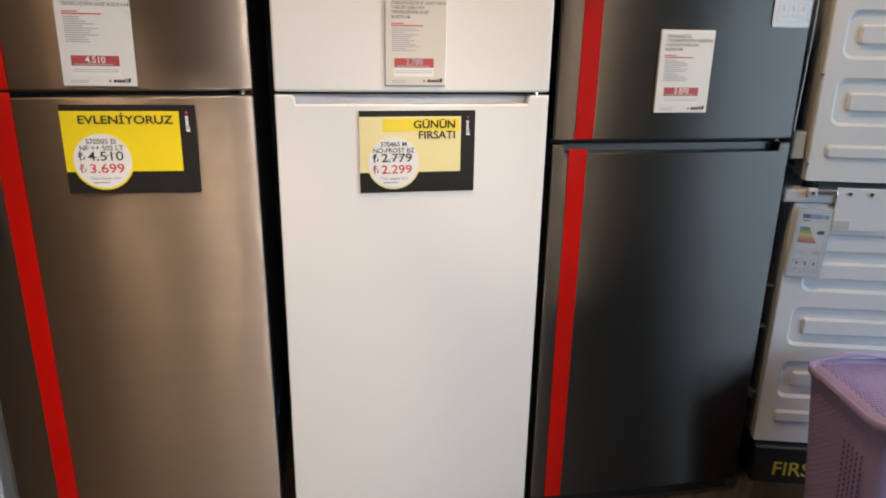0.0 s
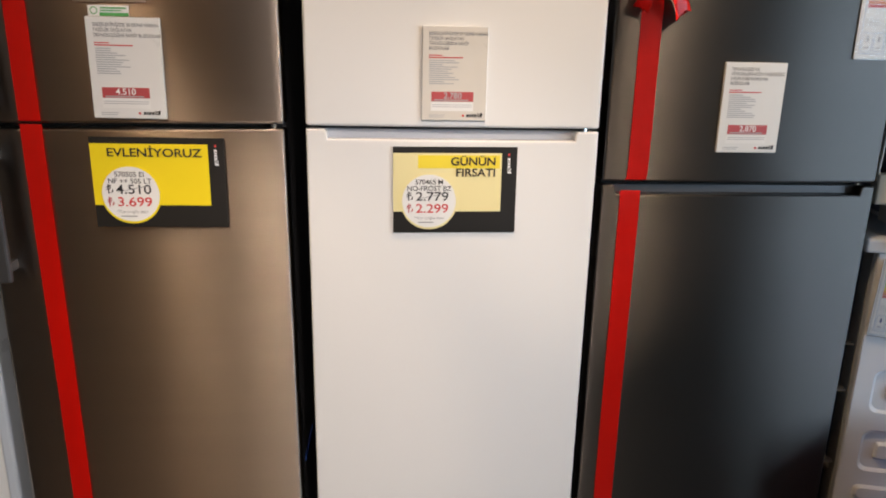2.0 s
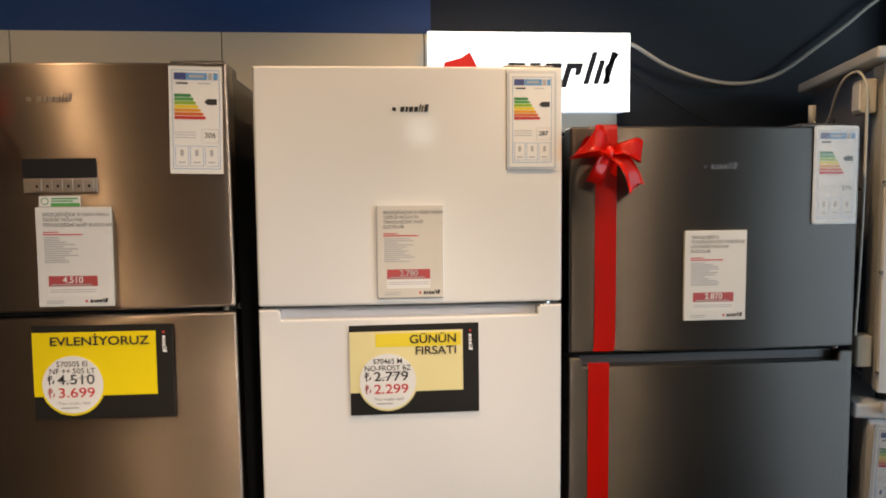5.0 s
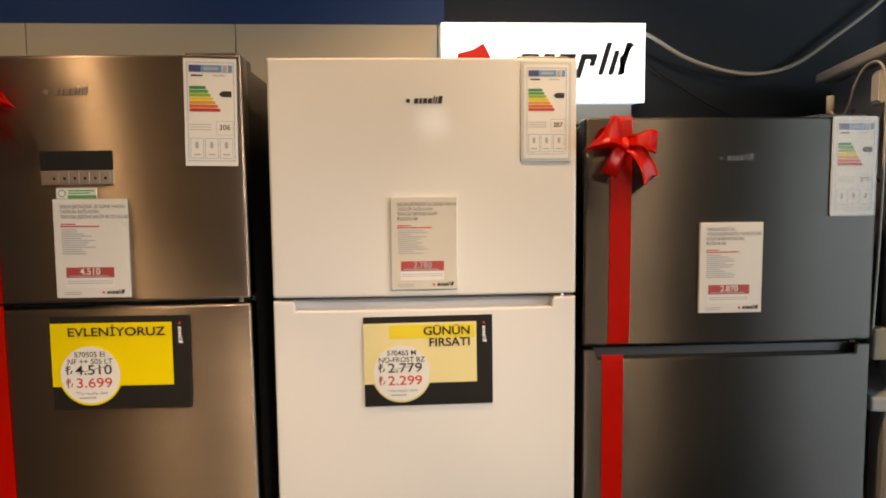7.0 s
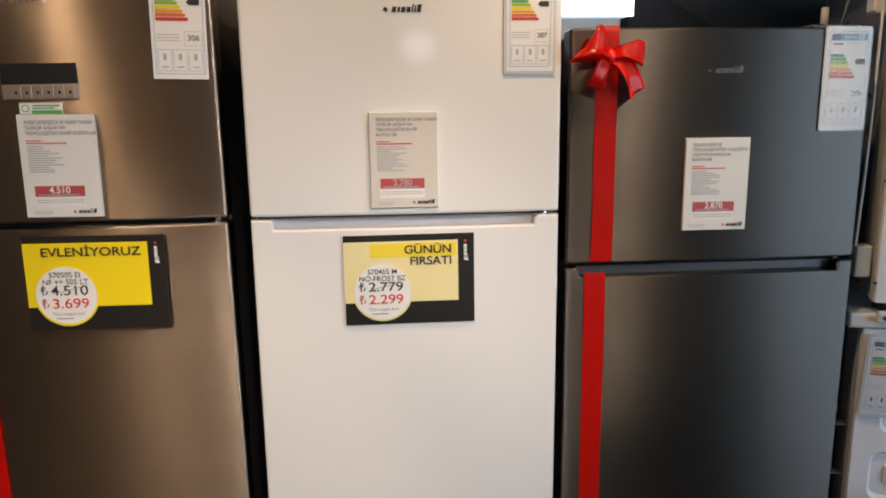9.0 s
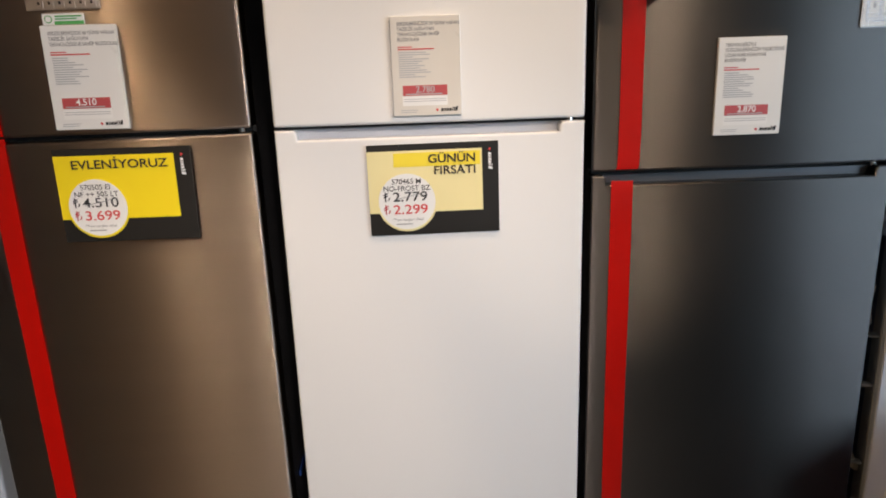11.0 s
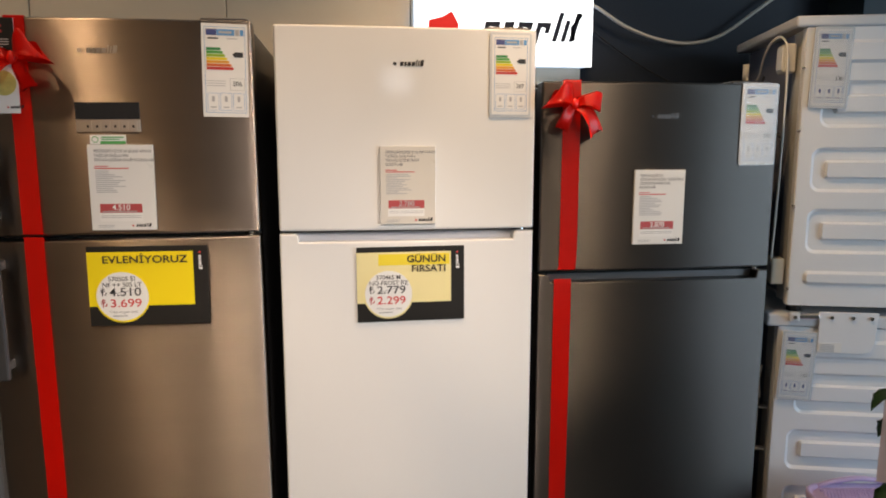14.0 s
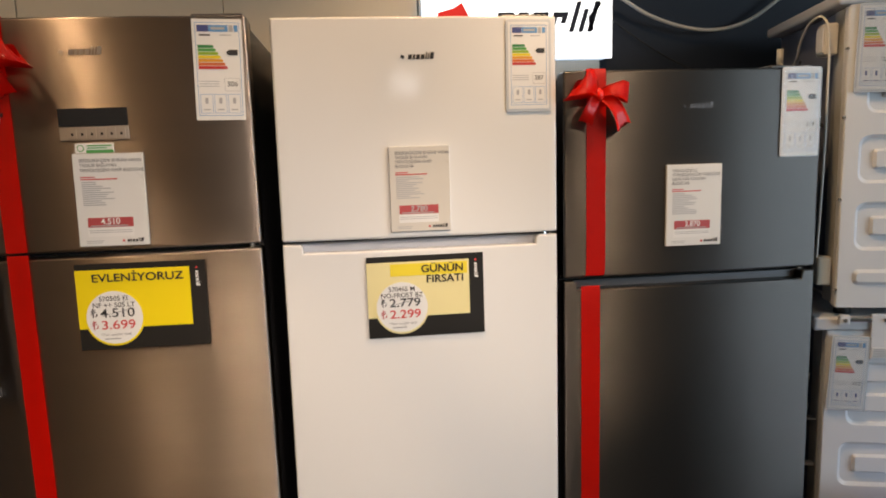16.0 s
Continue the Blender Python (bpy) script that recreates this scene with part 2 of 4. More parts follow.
# ---- building blocks ----
def part(name, bm, mat, parent=None, label="", smooth=False):
    me = bpy.data.meshes.new(name)
    bm.normal_update()
    bm.to_mesh(me)
    bm.free()
    me.materials.append(mat)
    if smooth:
        for p in me.polygons:
            p.use_smooth = True
        if smooth == "sharp":
            me.set_sharp_from_angle(angle=radians(28))
    ob = new(name, me)
    if parent:
        ob.parent = parent
    if label:
        tagged(ob, label)
    if smooth == "sharp":
        ob.modifiers.new("even_normals", "WEIGHTED_NORMAL").keep_sharp = True
    return ob


def thing(name, m, label, category, group="", kind=""):
    ob = new(name)
    ob.empty_display_size = 0.1
    ob.matrix_basis = m
    return tagged(ob, label, category, group, kind)


def box(x0, x1, y0, y1, z0, z1, bevel=0.0, seg=2, bm=None):
    b = bmesh.new()
    bmesh.ops.create_cube(b, size=1)
    for v in b.verts:
        v.co = Vector(((x0, x1)[v.co.x > 0], (y0, y1)[v.co.y > 0], (z0, z1)[v.co.z > 0]))
    if bevel:
        bmesh.ops.bevel(b, geom=b.edges[:], offset=bevel, segments=seg, affect="EDGES", profile=0.5)
    if bm is None:
        return b
    me = bpy.data.meshes.new("tmp")
    b.to_mesh(me)
    b.free()
    bm.from_mesh(me)
    bpy.data.meshes.remove(me)
    return bm


def plate(pts, y0, y1, bevel=0.0, seg=2):
    """A flat outline in x and z, from y0 (front) to y1."""
    bm = bmesh.new()
    front = [bm.verts.new((x, y0, z)) for x, z in pts]
    back = [bm.verts.new((x, y1, z)) for x, z in pts]
    bm.faces.new(front)
    bm.faces.new(back[::-1])
    n = len(pts)
    for i in range(n):
        bm.faces.new((front[i], back[i], back[(i + 1) % n], front[(i + 1) % n]))
    bmesh.ops.recalc_face_normals(bm, faces=bm.faces[:])
    if bevel:
        es = [e for e in bm.edges if all(abs(v.co.y - y0) < 1e-6 for v in e.verts)]
        bmesh.ops.bevel(bm, geom=es, offset=bevel, segments=seg, affect="EDGES", profile=0.5)
    return bm


def rect(x0, x1, z0, z1):
    return [(x0, z0), (x1, z0), (x1, z1), (x0, z1)]


def rounded(x0, x1, z0, z1, r, n=5):
    pts = []
    for cx, cz, a in ((x1 - r, z0 + r, -90), (x1 - r, z1 - r, 0), (x0 + r, z1 - r, 90), (x0 + r, z0 + r, 180)):
        for i in range(n + 1):
            t = radians(a + 90 * i / n)
            pts.append((cx + r * math.cos(t), cz + r * math.sin(t)))
    return pts


def disc(cx, cz, r, n=48):
    return [(cx + r * math.cos(2 * math.pi * i / n), cz + r * math.sin(2 * math.pi * i / n)) for i in range(n)]


def cylinder(p, q, r, n=16, r2=None):
    p, q = Vector(p), Vector(q)
    bm = bmesh.new()
    bmesh.ops.create_cone(bm, cap_ends=True, segments=n, radius1=r, radius2=r if r2 is None else r2, depth=(q - p).length)
    bm.transform(Matrix.Translation((p + q) / 2) @ (q - p).to_track_quat("Z", "Y").to_matrix().to_4x4())
    return bm


def spline(points, steps=8):
    """Catmull-Rom through the points."""
    P = [Vector(p) for p in points]
    P = [2 * P[0] - P[1], *P, 2 * P[-1] - P[-2]]
    out = []
    for i in range(1, len(P) - 2):
        for k in range(steps):
            t = k / steps
            a, b, c, d = P[i - 1:i + 3]
            out.append(0.5 * ((2 * b) + (c - a) * t + (2 * a - 5 * b + 4 * c - d) * t * t + (3 * b - a - 3 * c + d) * t ** 3))
    out.append(P[-2])
    return out


def tube(points, r, n=8, steps=8):
    path = spline(points, steps)
    bm = bmesh.new()
    rings = []
    for i, p in enumerate(path):
        d = (path[min(i + 1, len(path) - 1)] - path[max(i - 1, 0)]).normalized()
        s = d.orthogonal().normalized() if not rings else (side - d * side.dot(d)).normalized()
        side = s
        u = d.cross(s)
        rings.append([bm.verts.new(p + r * (math.cos(2 * math.pi * k / n) * s + math.sin(2 * math.pi * k / n) * u)) for k in range(n)])
    for a, b in zip(rings, rings[1:]):
        for k in range(n):
            bm.faces.new((a[k], a[(k + 1) % n], b[(k + 1) % n], b[k]))
    bm.faces.new(rings[0][::-1])
    bm.faces.new(rings[-1])
    return bm


def lathe(profile, n=40):
    bm = bmesh.new()
    rings = [[bm.verts.new((r * math.cos(2 * math.pi * k / n), r * math.sin(2 * math.pi * k / n), z)) for k in range(n)] for r, z in profile]
    for a, b in zip(rings, rings[1:]):
        for k in range(n):
            bm.faces.new((a[k], a[(k + 1) % n], b[(k + 1) % n], b[k]))
    bm.faces.new(rings[0][::-1])
    bm.faces.new(rings[-1])
    return bm


def lettering(body, size, x, z, y, mat, parent, align="LEFT", bold=0.0, squeeze=1.0, turn=0.0, name="lettering"):
    """Words as a thin mesh that faces -y; size is the height of the capitals."""
    cu = bpy.data.curves.new(name, "FONT")
    cu.body, cu.size, cu.align_x, cu.offset, cu.extrude = body, size / 0.7, align, bold * size, 0.0
    tmp = new("tmp", cu)
    bpy.context.view_layer.update()
    me = bpy.data.meshes.new_from_object(tmp.evaluated_get(bpy.context.evaluated_depsgraph_get()))
    bpy.data.objects.remove(tmp)
    bpy.data.curves.remove(cu)
    me.transform(Matrix.Translation((x, y, z)) @ pose(0, 0, 0, 90) @ pose(0, 0, 0, 0, 0, turn) @ Matrix.Diagonal((squeeze, 1, 1, 1)))
    me.materials.clear()
    me.materials.append(mat)
    ob = new(name, me)
    ob.parent = parent
    return ob


def bars(rows, y, mat, parent, name="small_print"):
    """Lines too small to read: plain bars (x0, x1, z0, z1)."""
    bm = bmesh.new()
    for x0, x1, z0, z1 in rows:
        bm.faces.new([bm.verts.new((x, y, z)) for x, z in rect(x0, x1, z0, z1)])
    return part(name, bm, mat, parent)


def outline(x0, x1, z0, z1, w, y, mat, parent, name):
    bm = bmesh.new()
    a = [bm.verts.new((x, y, z)) for x, z in rect(x0, x1, z0, z1)]
    b = [bm.verts.new((x, y, z)) for x, z in rect(x0 + w, x1 - w, z0 + w, z1 - w)]
    for i in range(4):
        bm.faces.new((a[i], a[(i + 1) % 4], b[(i + 1) % 4], b[i]))
    return part(name, bm, mat, parent)


def brand_mark(x, z, h, y, parent, dot, mat, turn=False):
    """A brand mark as plain shapes: a small tilted square and a slanted block of bars."""
    k = h * 0.55
    def put(pts):
        return [(x + b, z - a) if turn else (x + a, z + b) for a, b in pts]
    part("brand_square", plate(put([(0, k * 0.5), (k, 0.0), (k * 1.35, k * 1.0), (k * 0.35, k * 1.35)]), y - 0.0003, y, 0), dot, parent)
    for i, (w, top) in enumerate(((0.62, 0.75), (0.4, 0.75), (0.6, 0.75), (0.6, 0.75), (0.22, 1.15), (0.22, 0.95), (0.6, 1.1))):
        a = h * (1.25 + sum((0.62, 0.4, 0.6, 0.6, 0.22, 0.22, 0.6)[:i]) + 0.16 * i)
        s = 0.18 * h
        bm = bmesh.new()
        pts = put([(a, 0), (a + w * h, 0), (a + w * h + s * top, top * h), (a + s * top, top * h)])
        bm.faces.new([bm.verts.new((p, y - 0.0003, q)) for p, q in pts])
        part("brand_bar", bm, mat, parent)


# ---- the shop ----
X0, X1, Y0, Y1 = -3.2, 3.7, -3.8, 2.66


def structure(name, bm, mat, label="", category="wall"):
    return tagged(part(name, bm, mat), label, category, kind="structure")


floor = structure("floor", box(X0, X1, Y0, Y1 + 0.1, -0.12, -0.006), GROUT, "dark wood-look plank floor laid in chevrons", "floor")
structure("wall_north", box(X0 - 0.15, X1 + 0.15, Y1, Y1 + 0.15, -0.12, CEILING), NAVY_WALL, "dark navy painted back wall of the shop")
structure("wall_west", box(X0 - 0.15, X0, Y0, Y1, -0.12, CEILING), material("brown_wall_paint", (0.24, 0.19, 0.15), 0.7, vary=0.1), "plain brown side wall of the shop")
structure("wall_south", box(X0 - 0.15, X1 + 0.15, Y0 - 0.15, Y0, -0.12, CEILING), ROOM_WALL, "plain warm-toned wall behind the viewer")
bm = box(X1, X1 + 0.15, Y0, -3.0, -0.12, CEILING)
box(X1, X1 + 0.15, 0.7, Y1, -0.12, CEILING, bm=bm)
box(X1, X1 + 0.15, -3.0, 0.7, -0.12, 0.3, bm=bm)
box(X1, X1 + 0.15, -3.0, 0.7, 2.6, CEILING, bm=bm)
structure("wall_east", bm, ROOM_WALL, "side wall with the shop window opening")
structure("ceiling", box(X0 - 0.15, X1 + 0.15, Y0 - 0.15, Y1 + 0.15, CEILING, CEILING + 0.12), CEILING_PAINT, "plain shop ceiling with small downlights", "ceiling")
# unseen boards added on the walls to put dark bands into the steel
DARK_BOARD = material("dark_reflected_brown", (0.045, 0.036, 0.03), 0.7, vary=0.1)
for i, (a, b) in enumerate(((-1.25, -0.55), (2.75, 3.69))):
    structure("reflected_board", box(a, b, Y0 + 0.002, Y0 + 0.25, 0.0, CEILING - 0.002), DARK_BOARD, "unseen dark board behind the viewer, added to darken the steel's reflections")
structure("reflected_board", box(X1 - 0.25, X1 - 0.002, Y0 + 0.26, -3.02, 0.0, CEILING - 0.002), DARK_BOARD, "unseen dark board beside the shop window, added to darken the steel's reflections")
win = thing("window_1", pose(X1 + 0.07, -1.15, 0.3), "wide shop window with dark metal frame", "window", kind="structure")
for a, b in ((-1.85, -1.79), (-0.64, -0.58), (0.58, 0.64), (1.79, 1.85)):
    part("window_frame", box(-0.03, 0.03, a, b, 0, 2.3), FRAME_METAL, win)
for a, b in ((0, 0.06), (2.24, 2.3)):
    part("window_frame", box(-0.028, 0.028, -1.79, 1.79, a, b), FRAME_METAL, win)
structure("pillar", box(1.93, 2.5, 2.46, Y1 - 0.002, 0, CEILING - 0.002), material("dark_teal_paint", (0.03, 0.05, 0.065), 0.6, vary=0.1), "dark painted pillar against the back wall", "pillar")

for sx, sy, share in SPOTS:
    d = thing("downlight", pose(sx, sy, CEILING), "small round ceiling downlight with metal ring", "lamp", "downlights over the fridges")
    part("ring", lathe([(0.062, -0.001), (0.062, -0.012), (0.045, -0.012), (0.045, -0.001)], 24), CHROME, d)

# the back wall's brighter blue left end, put into an added board's colour
structure("bright_wall_board", box(X0 + 0.002, 0.30, Y1 - 0.03, Y1 - 0.002, 2.038, 2.60), material("bright_wall_blue", (0.012, 0.065, 0.23), 0.55, vary=0.1), "added blue board over the cream panels for the back wall's brighter left", "trim")

# cream panels along the wall over the fridges
for i in range(5):
    a = -0.357 + 0.6335 * (i - 3)
    t = thing("wall_panel", pose(a, Y1, 1.722), "cream lacquered panel fixed along the back wall", "panel", "cream wall panels")
    part("panel_board", box(0.0015, 0.632, -0.055, -0.002, 0, 0.313, 0.002), CREAM_PANEL, t)

# illuminated sign
sign = thing("light_box_sign", pose(0.283, 2.52, 1.78), "white illuminated light box sign with red and dark emblem", "sign")
part("housing", box(0.004, 0.635, 0.012, 0.082, 0.004, 0.240, 0.004), LIT_EDGE, sign, "pale glowing side of the box")
part("face", box(0, 0.639, 0, 0.011, 0, 0.244, 0.003), LIT_FACE, sign, "white glowing acrylic face")
part("emblem", plate([(0.045, 0.10), (0.145, 0.085), (0.155, 0.135), (0.13, 0.182), (0.10, 0.163), (0.05, 0.150)], -0.0015, -0.0002), SIGN_RED, sign, "red flag-shaped emblem")
for a, w, top, low in ((0.205, 0.055, 0.150, 0.075), (0.275, 0.035, 0.150, 0.075), (0.325, 0.052, 0.150, 0.060), (0.392, 0.052, 0.150, 0.075)):
    for p, q, c, d in ((a, a + 0.019, low, top), (a + 0.019, a + w, top - 0.018, top), (a + w - 0.018, a + w, (low + top) / 2, top - 0.0182)):
        part("emblem_bar", plate([(p + 0.3 * c, c), (q + 0.3 * c, c), (q + 0.3 * d, d), (p + 0.3 * d, d)], -0.0015, -0.0002), SIGN_DARK, sign)
for a, w, top in ((0.462, 0.017, 0.185), (0.494, 0.017, 0.160), (0.524, 0.018, 0.185)):
    part("emblem_bar", plate([(a + 0.3 * 0.085, 0.085), (a + w + 0.3 * 0.085, 0.085), (a + w + 0.3 * top, top), (a + 0.3 * top, top)], -0.0015, -0.0002), SIGN_DARK, sign)
for up in (-1, 1):
    part("emblem_bar", plate([(0.556, 0.135), (0.570, 0.135), (0.590 + 0.015 * up, 0.135 + 0.045 * up), (0.576 + 0.015 * up, 0.135 + 0.045 * up)][::up], -0.0015, -0.0002), SIGN_DARK, sign)

far = thing("light_box_sign", pose(0.34, Y0 + 0.07, 2.07), "small white light box on the opposite wall", "sign")
part("housing", box(0.003, 0.377, -0.068, -0.012, 0.003, 0.217), LIT_EDGE, far)
part("face", box(0, 0.38, -0.011, 0, 0, 0.22, 0.003), LIT_FAR, far, "white glowing face")

cord = tagged(part("power_cord", tube([(0.90, 2.62, 2.02), (0.955, 2.59, 2.002), (1.08, 2.60, 1.935), (1.22, 2.61, 1.893), (1.343, 2.61, 1.884), (1.46, 2.61, 1.915), (1.58, 2.61, 1.995),
              (1.742, 2.61, 2.118), (1.86, 2.61, 2.25), (1.90, 2.65, 2.6)], 0.0065), CORD_WHITE, smooth=True), "white power cord sagging along the navy wall", "cable")
tagged(part("thin_cord", tube([(0.92, 2.62, 1.96), (1.0, 2.64, 1.90), (1.16, 2.64, 1.80), (1.32, 2.64, 1.72), (1.45, 2.64, 1.62)], 0.0025), CORD_BLACK, smooth=True), "thin black cord running down the navy wall", "cable")


# ---- fridges ----
FACE = 1.9


def bowed(bm, w, bow, depth):
    """Bows the front of a door of width w outwards; what lies depth behind it stays flat."""
    n = 28
    for i in range(1, n):
        bmesh.ops.bisect_plane(bm, geom=bm.verts[:] + bm.edges[:] + bm.faces[:], dist=1e-5, plane_co=(w * i / n, 0, 0), plane_no=(1, 0, 0))
    for v in bm.verts:
        v.co.y -= bow * (1 - (2 * v.co.x / w - 1) ** 2) * max(0.0, 1 - v.co.y / depth)
    return bm


def fridge(x0, x1, low0, low1, up0, up1, door, body, bow, label, recess=None, door_label="", recess_mat=WHITE_RECESS, lean=0.0):
    w = x1 - x0
    f = thing("fridge", pose(x0, FACE, 0, 0, lean), label, "fridge", "fridges in a row")
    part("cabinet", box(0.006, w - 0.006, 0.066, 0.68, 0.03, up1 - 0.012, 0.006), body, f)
    part("kick_plate", bowed(box(0.012, w - 0.012, 0.030, 0.066, 0.0, low0 - 0.004), w, bow, 0.07), BLACK, f, "black kick plate")
    part("upper_door", bowed(box(0, w, 0, 0.058, up0, up1, 0.007, 4), w, bow, 0.058), door, f, door_label, "sharp")
    if recess:
        a, b, lip = recess[0] - x0, recess[1] - x0, recess[2]
        r = 0.006
        pts = [(0, low0), (w, low0), (w, low1), (b + r, low1), (b, low1 - r), (b - 0.002, lip), (a + 0.002, lip), (a, low1 - r), (a - r, low1), (0, low1)]
        d = part("lower_door", bowed(plate(pts, 0, 0.030, 0.006, 3), w, bow, 0.030), door, f, door_label, "sharp")
        part("door_back", box(0.001, w - 0.001, 0.0305, 0.058, low0, low1 - 0.0015, 0.002), recess_mat, d, "handle recess behind the lip")
    else:
        d = part("lower_door", bowed(box(0, w, 0, 0.058, low0, low1, 0.007, 4), w, bow, 0.058), door, f, door_label, "sharp")
    part("gasket", box(0.01, w - 0.01, 0.045, 0.060, low1 - 0.006, up0 + 0.006), GASKET, f)
    part("side_gasket", box(0.012, w - 0.012, 0.0575, 0.0665, low0 + 0.01, up1 - 0.02), GASKET, f)
    part("hinge", cylinder((w - 0.028, 0.030, low1 - 0.002), (w - 0.028, 0.030, up0 + 0.002), 0.008, 12), CHROME, f)
    part("hinge_cover", box(w - 0.13, w - 0.012, 0.03, 0.16, up1 - 0.011, up1 + 0.010, 0.004), DARK_METAL, f)
    return f


L0, L1 = -0.8575, -0.1755
wx0, wx1 = -0.137, 0.549
R0, R1 = 0.567, 1.259
LEAN = -0.42
BOW = {"left": (L0, L1, 0.008), "mid": (wx0, wx1, 0.007), "right": (R0, R1, 0.008)}
fl = fridge(L0, L1, 0.040, 1.262, 1.274, 1.806, STEEL_WARM, BODY_GREY, BOW["left"][2], "brushed stainless steel fridge freezer with a red ribbon", door_label="warm brushed steel door", lean=LEAN)
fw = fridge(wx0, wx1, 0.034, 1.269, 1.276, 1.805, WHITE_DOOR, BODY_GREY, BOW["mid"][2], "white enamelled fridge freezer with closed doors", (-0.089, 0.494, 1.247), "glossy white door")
fr = fridge(R0, R1, 0.050, 1.143, 1.152, 1.673, STEEL_GREY, BODY_GREY, BOW["right"][2], "dark grey steel fridge freezer with a red ribbon", (0.600, 1.222, 1.121), "dark grey steel door", DARK_METAL)
part("blue_strip", box(L1 - L0 - 0.0065, L1 - L0 - 0.003, 0.14, 0.32, 0.318, 0.333), STRIP_BLUE, fl, "blue strip on the cabinet side")


def front(door, x):
    """The bowed door's face at x: its y, and its slope along x."""
    a, b, bow = BOW[door]
    s = 2 * (x - a) / (b - a) - 1
    return FACE - bow * (1 - s * s), 4 * bow * s / (b - a)


def on_door(door, x, z, w, gap, ry=0.0):
    """Where a flat sheet of width w, its lower left corner at x and z, lies against a bowed door."""
    y, slope = front(door, x + w / 2)
    return pose(x, y - slope * w / 2 - gap, z, 0, ry, math.degrees(math.atan(slope)))


# bar handles of the first fridge
for z0, z1, up in ((0.918, 1.235, 1), (1.30, 1.50, -1)):
    h = part("handle", box(0.026, 0.064, -0.062, -0.046, z0, z1, 0.005), DARK_METAL, fl, "straight steel bar handle")
    for z in (z0 + 0.03, z1 - 0.03):
        part("handle_mount", box(0.036, 0.054, -0.045, 0.004, z - 0.012, z + 0.012, 0.003), DARK_METAL, h)

# display of the first fridge
dx = lambda x: x - L0 + 0.012
dy = front("left", -0.545)[0] - FACE
part("display", box(dx(-0.619), dx(-0.467), dy - 0.0025, dy + 0.004, 1.563, 1.604, 0.001), GLASS_BLACK, fl, "black display glass")
part("button_strip", box(dx(-0.619), dx(-0.467), dy - 0.0015, dy + 0.004, 1.531, 1.5625, 0.001), STEEL_EDGE, fl, "silver strip of touch buttons")
for i in range(6):
    a = dx(-0.600) + i * 0.0215
    part("button", box(a, a + 0.0185, dy - 0.003, dy - 0.0017, 1.534, 1.559, 0.0005), STEEL_EDGE, fl)
    part("button_mark", box(a + 0.007, a + 0.012, dy - 0.0037, dy - 0.0031, 1.542, 1.548), INK, fl)
brand_mark(dx(-0.604), 1.722, 0.017, dy - 0.0008, fl, STEEL_EDGE, STEEL_EDGE)
brand_mark(0.165 - wx0, 1.705, 0.0145, front("mid", 0.20)[0] - FACE - 0.0008, fw, INK, INK)
brand_mark(0.874 - R0, 1.575, 0.0145, front("right", 0.90)[0] - FACE - 0.0008, fr, INK, DARK_METAL)


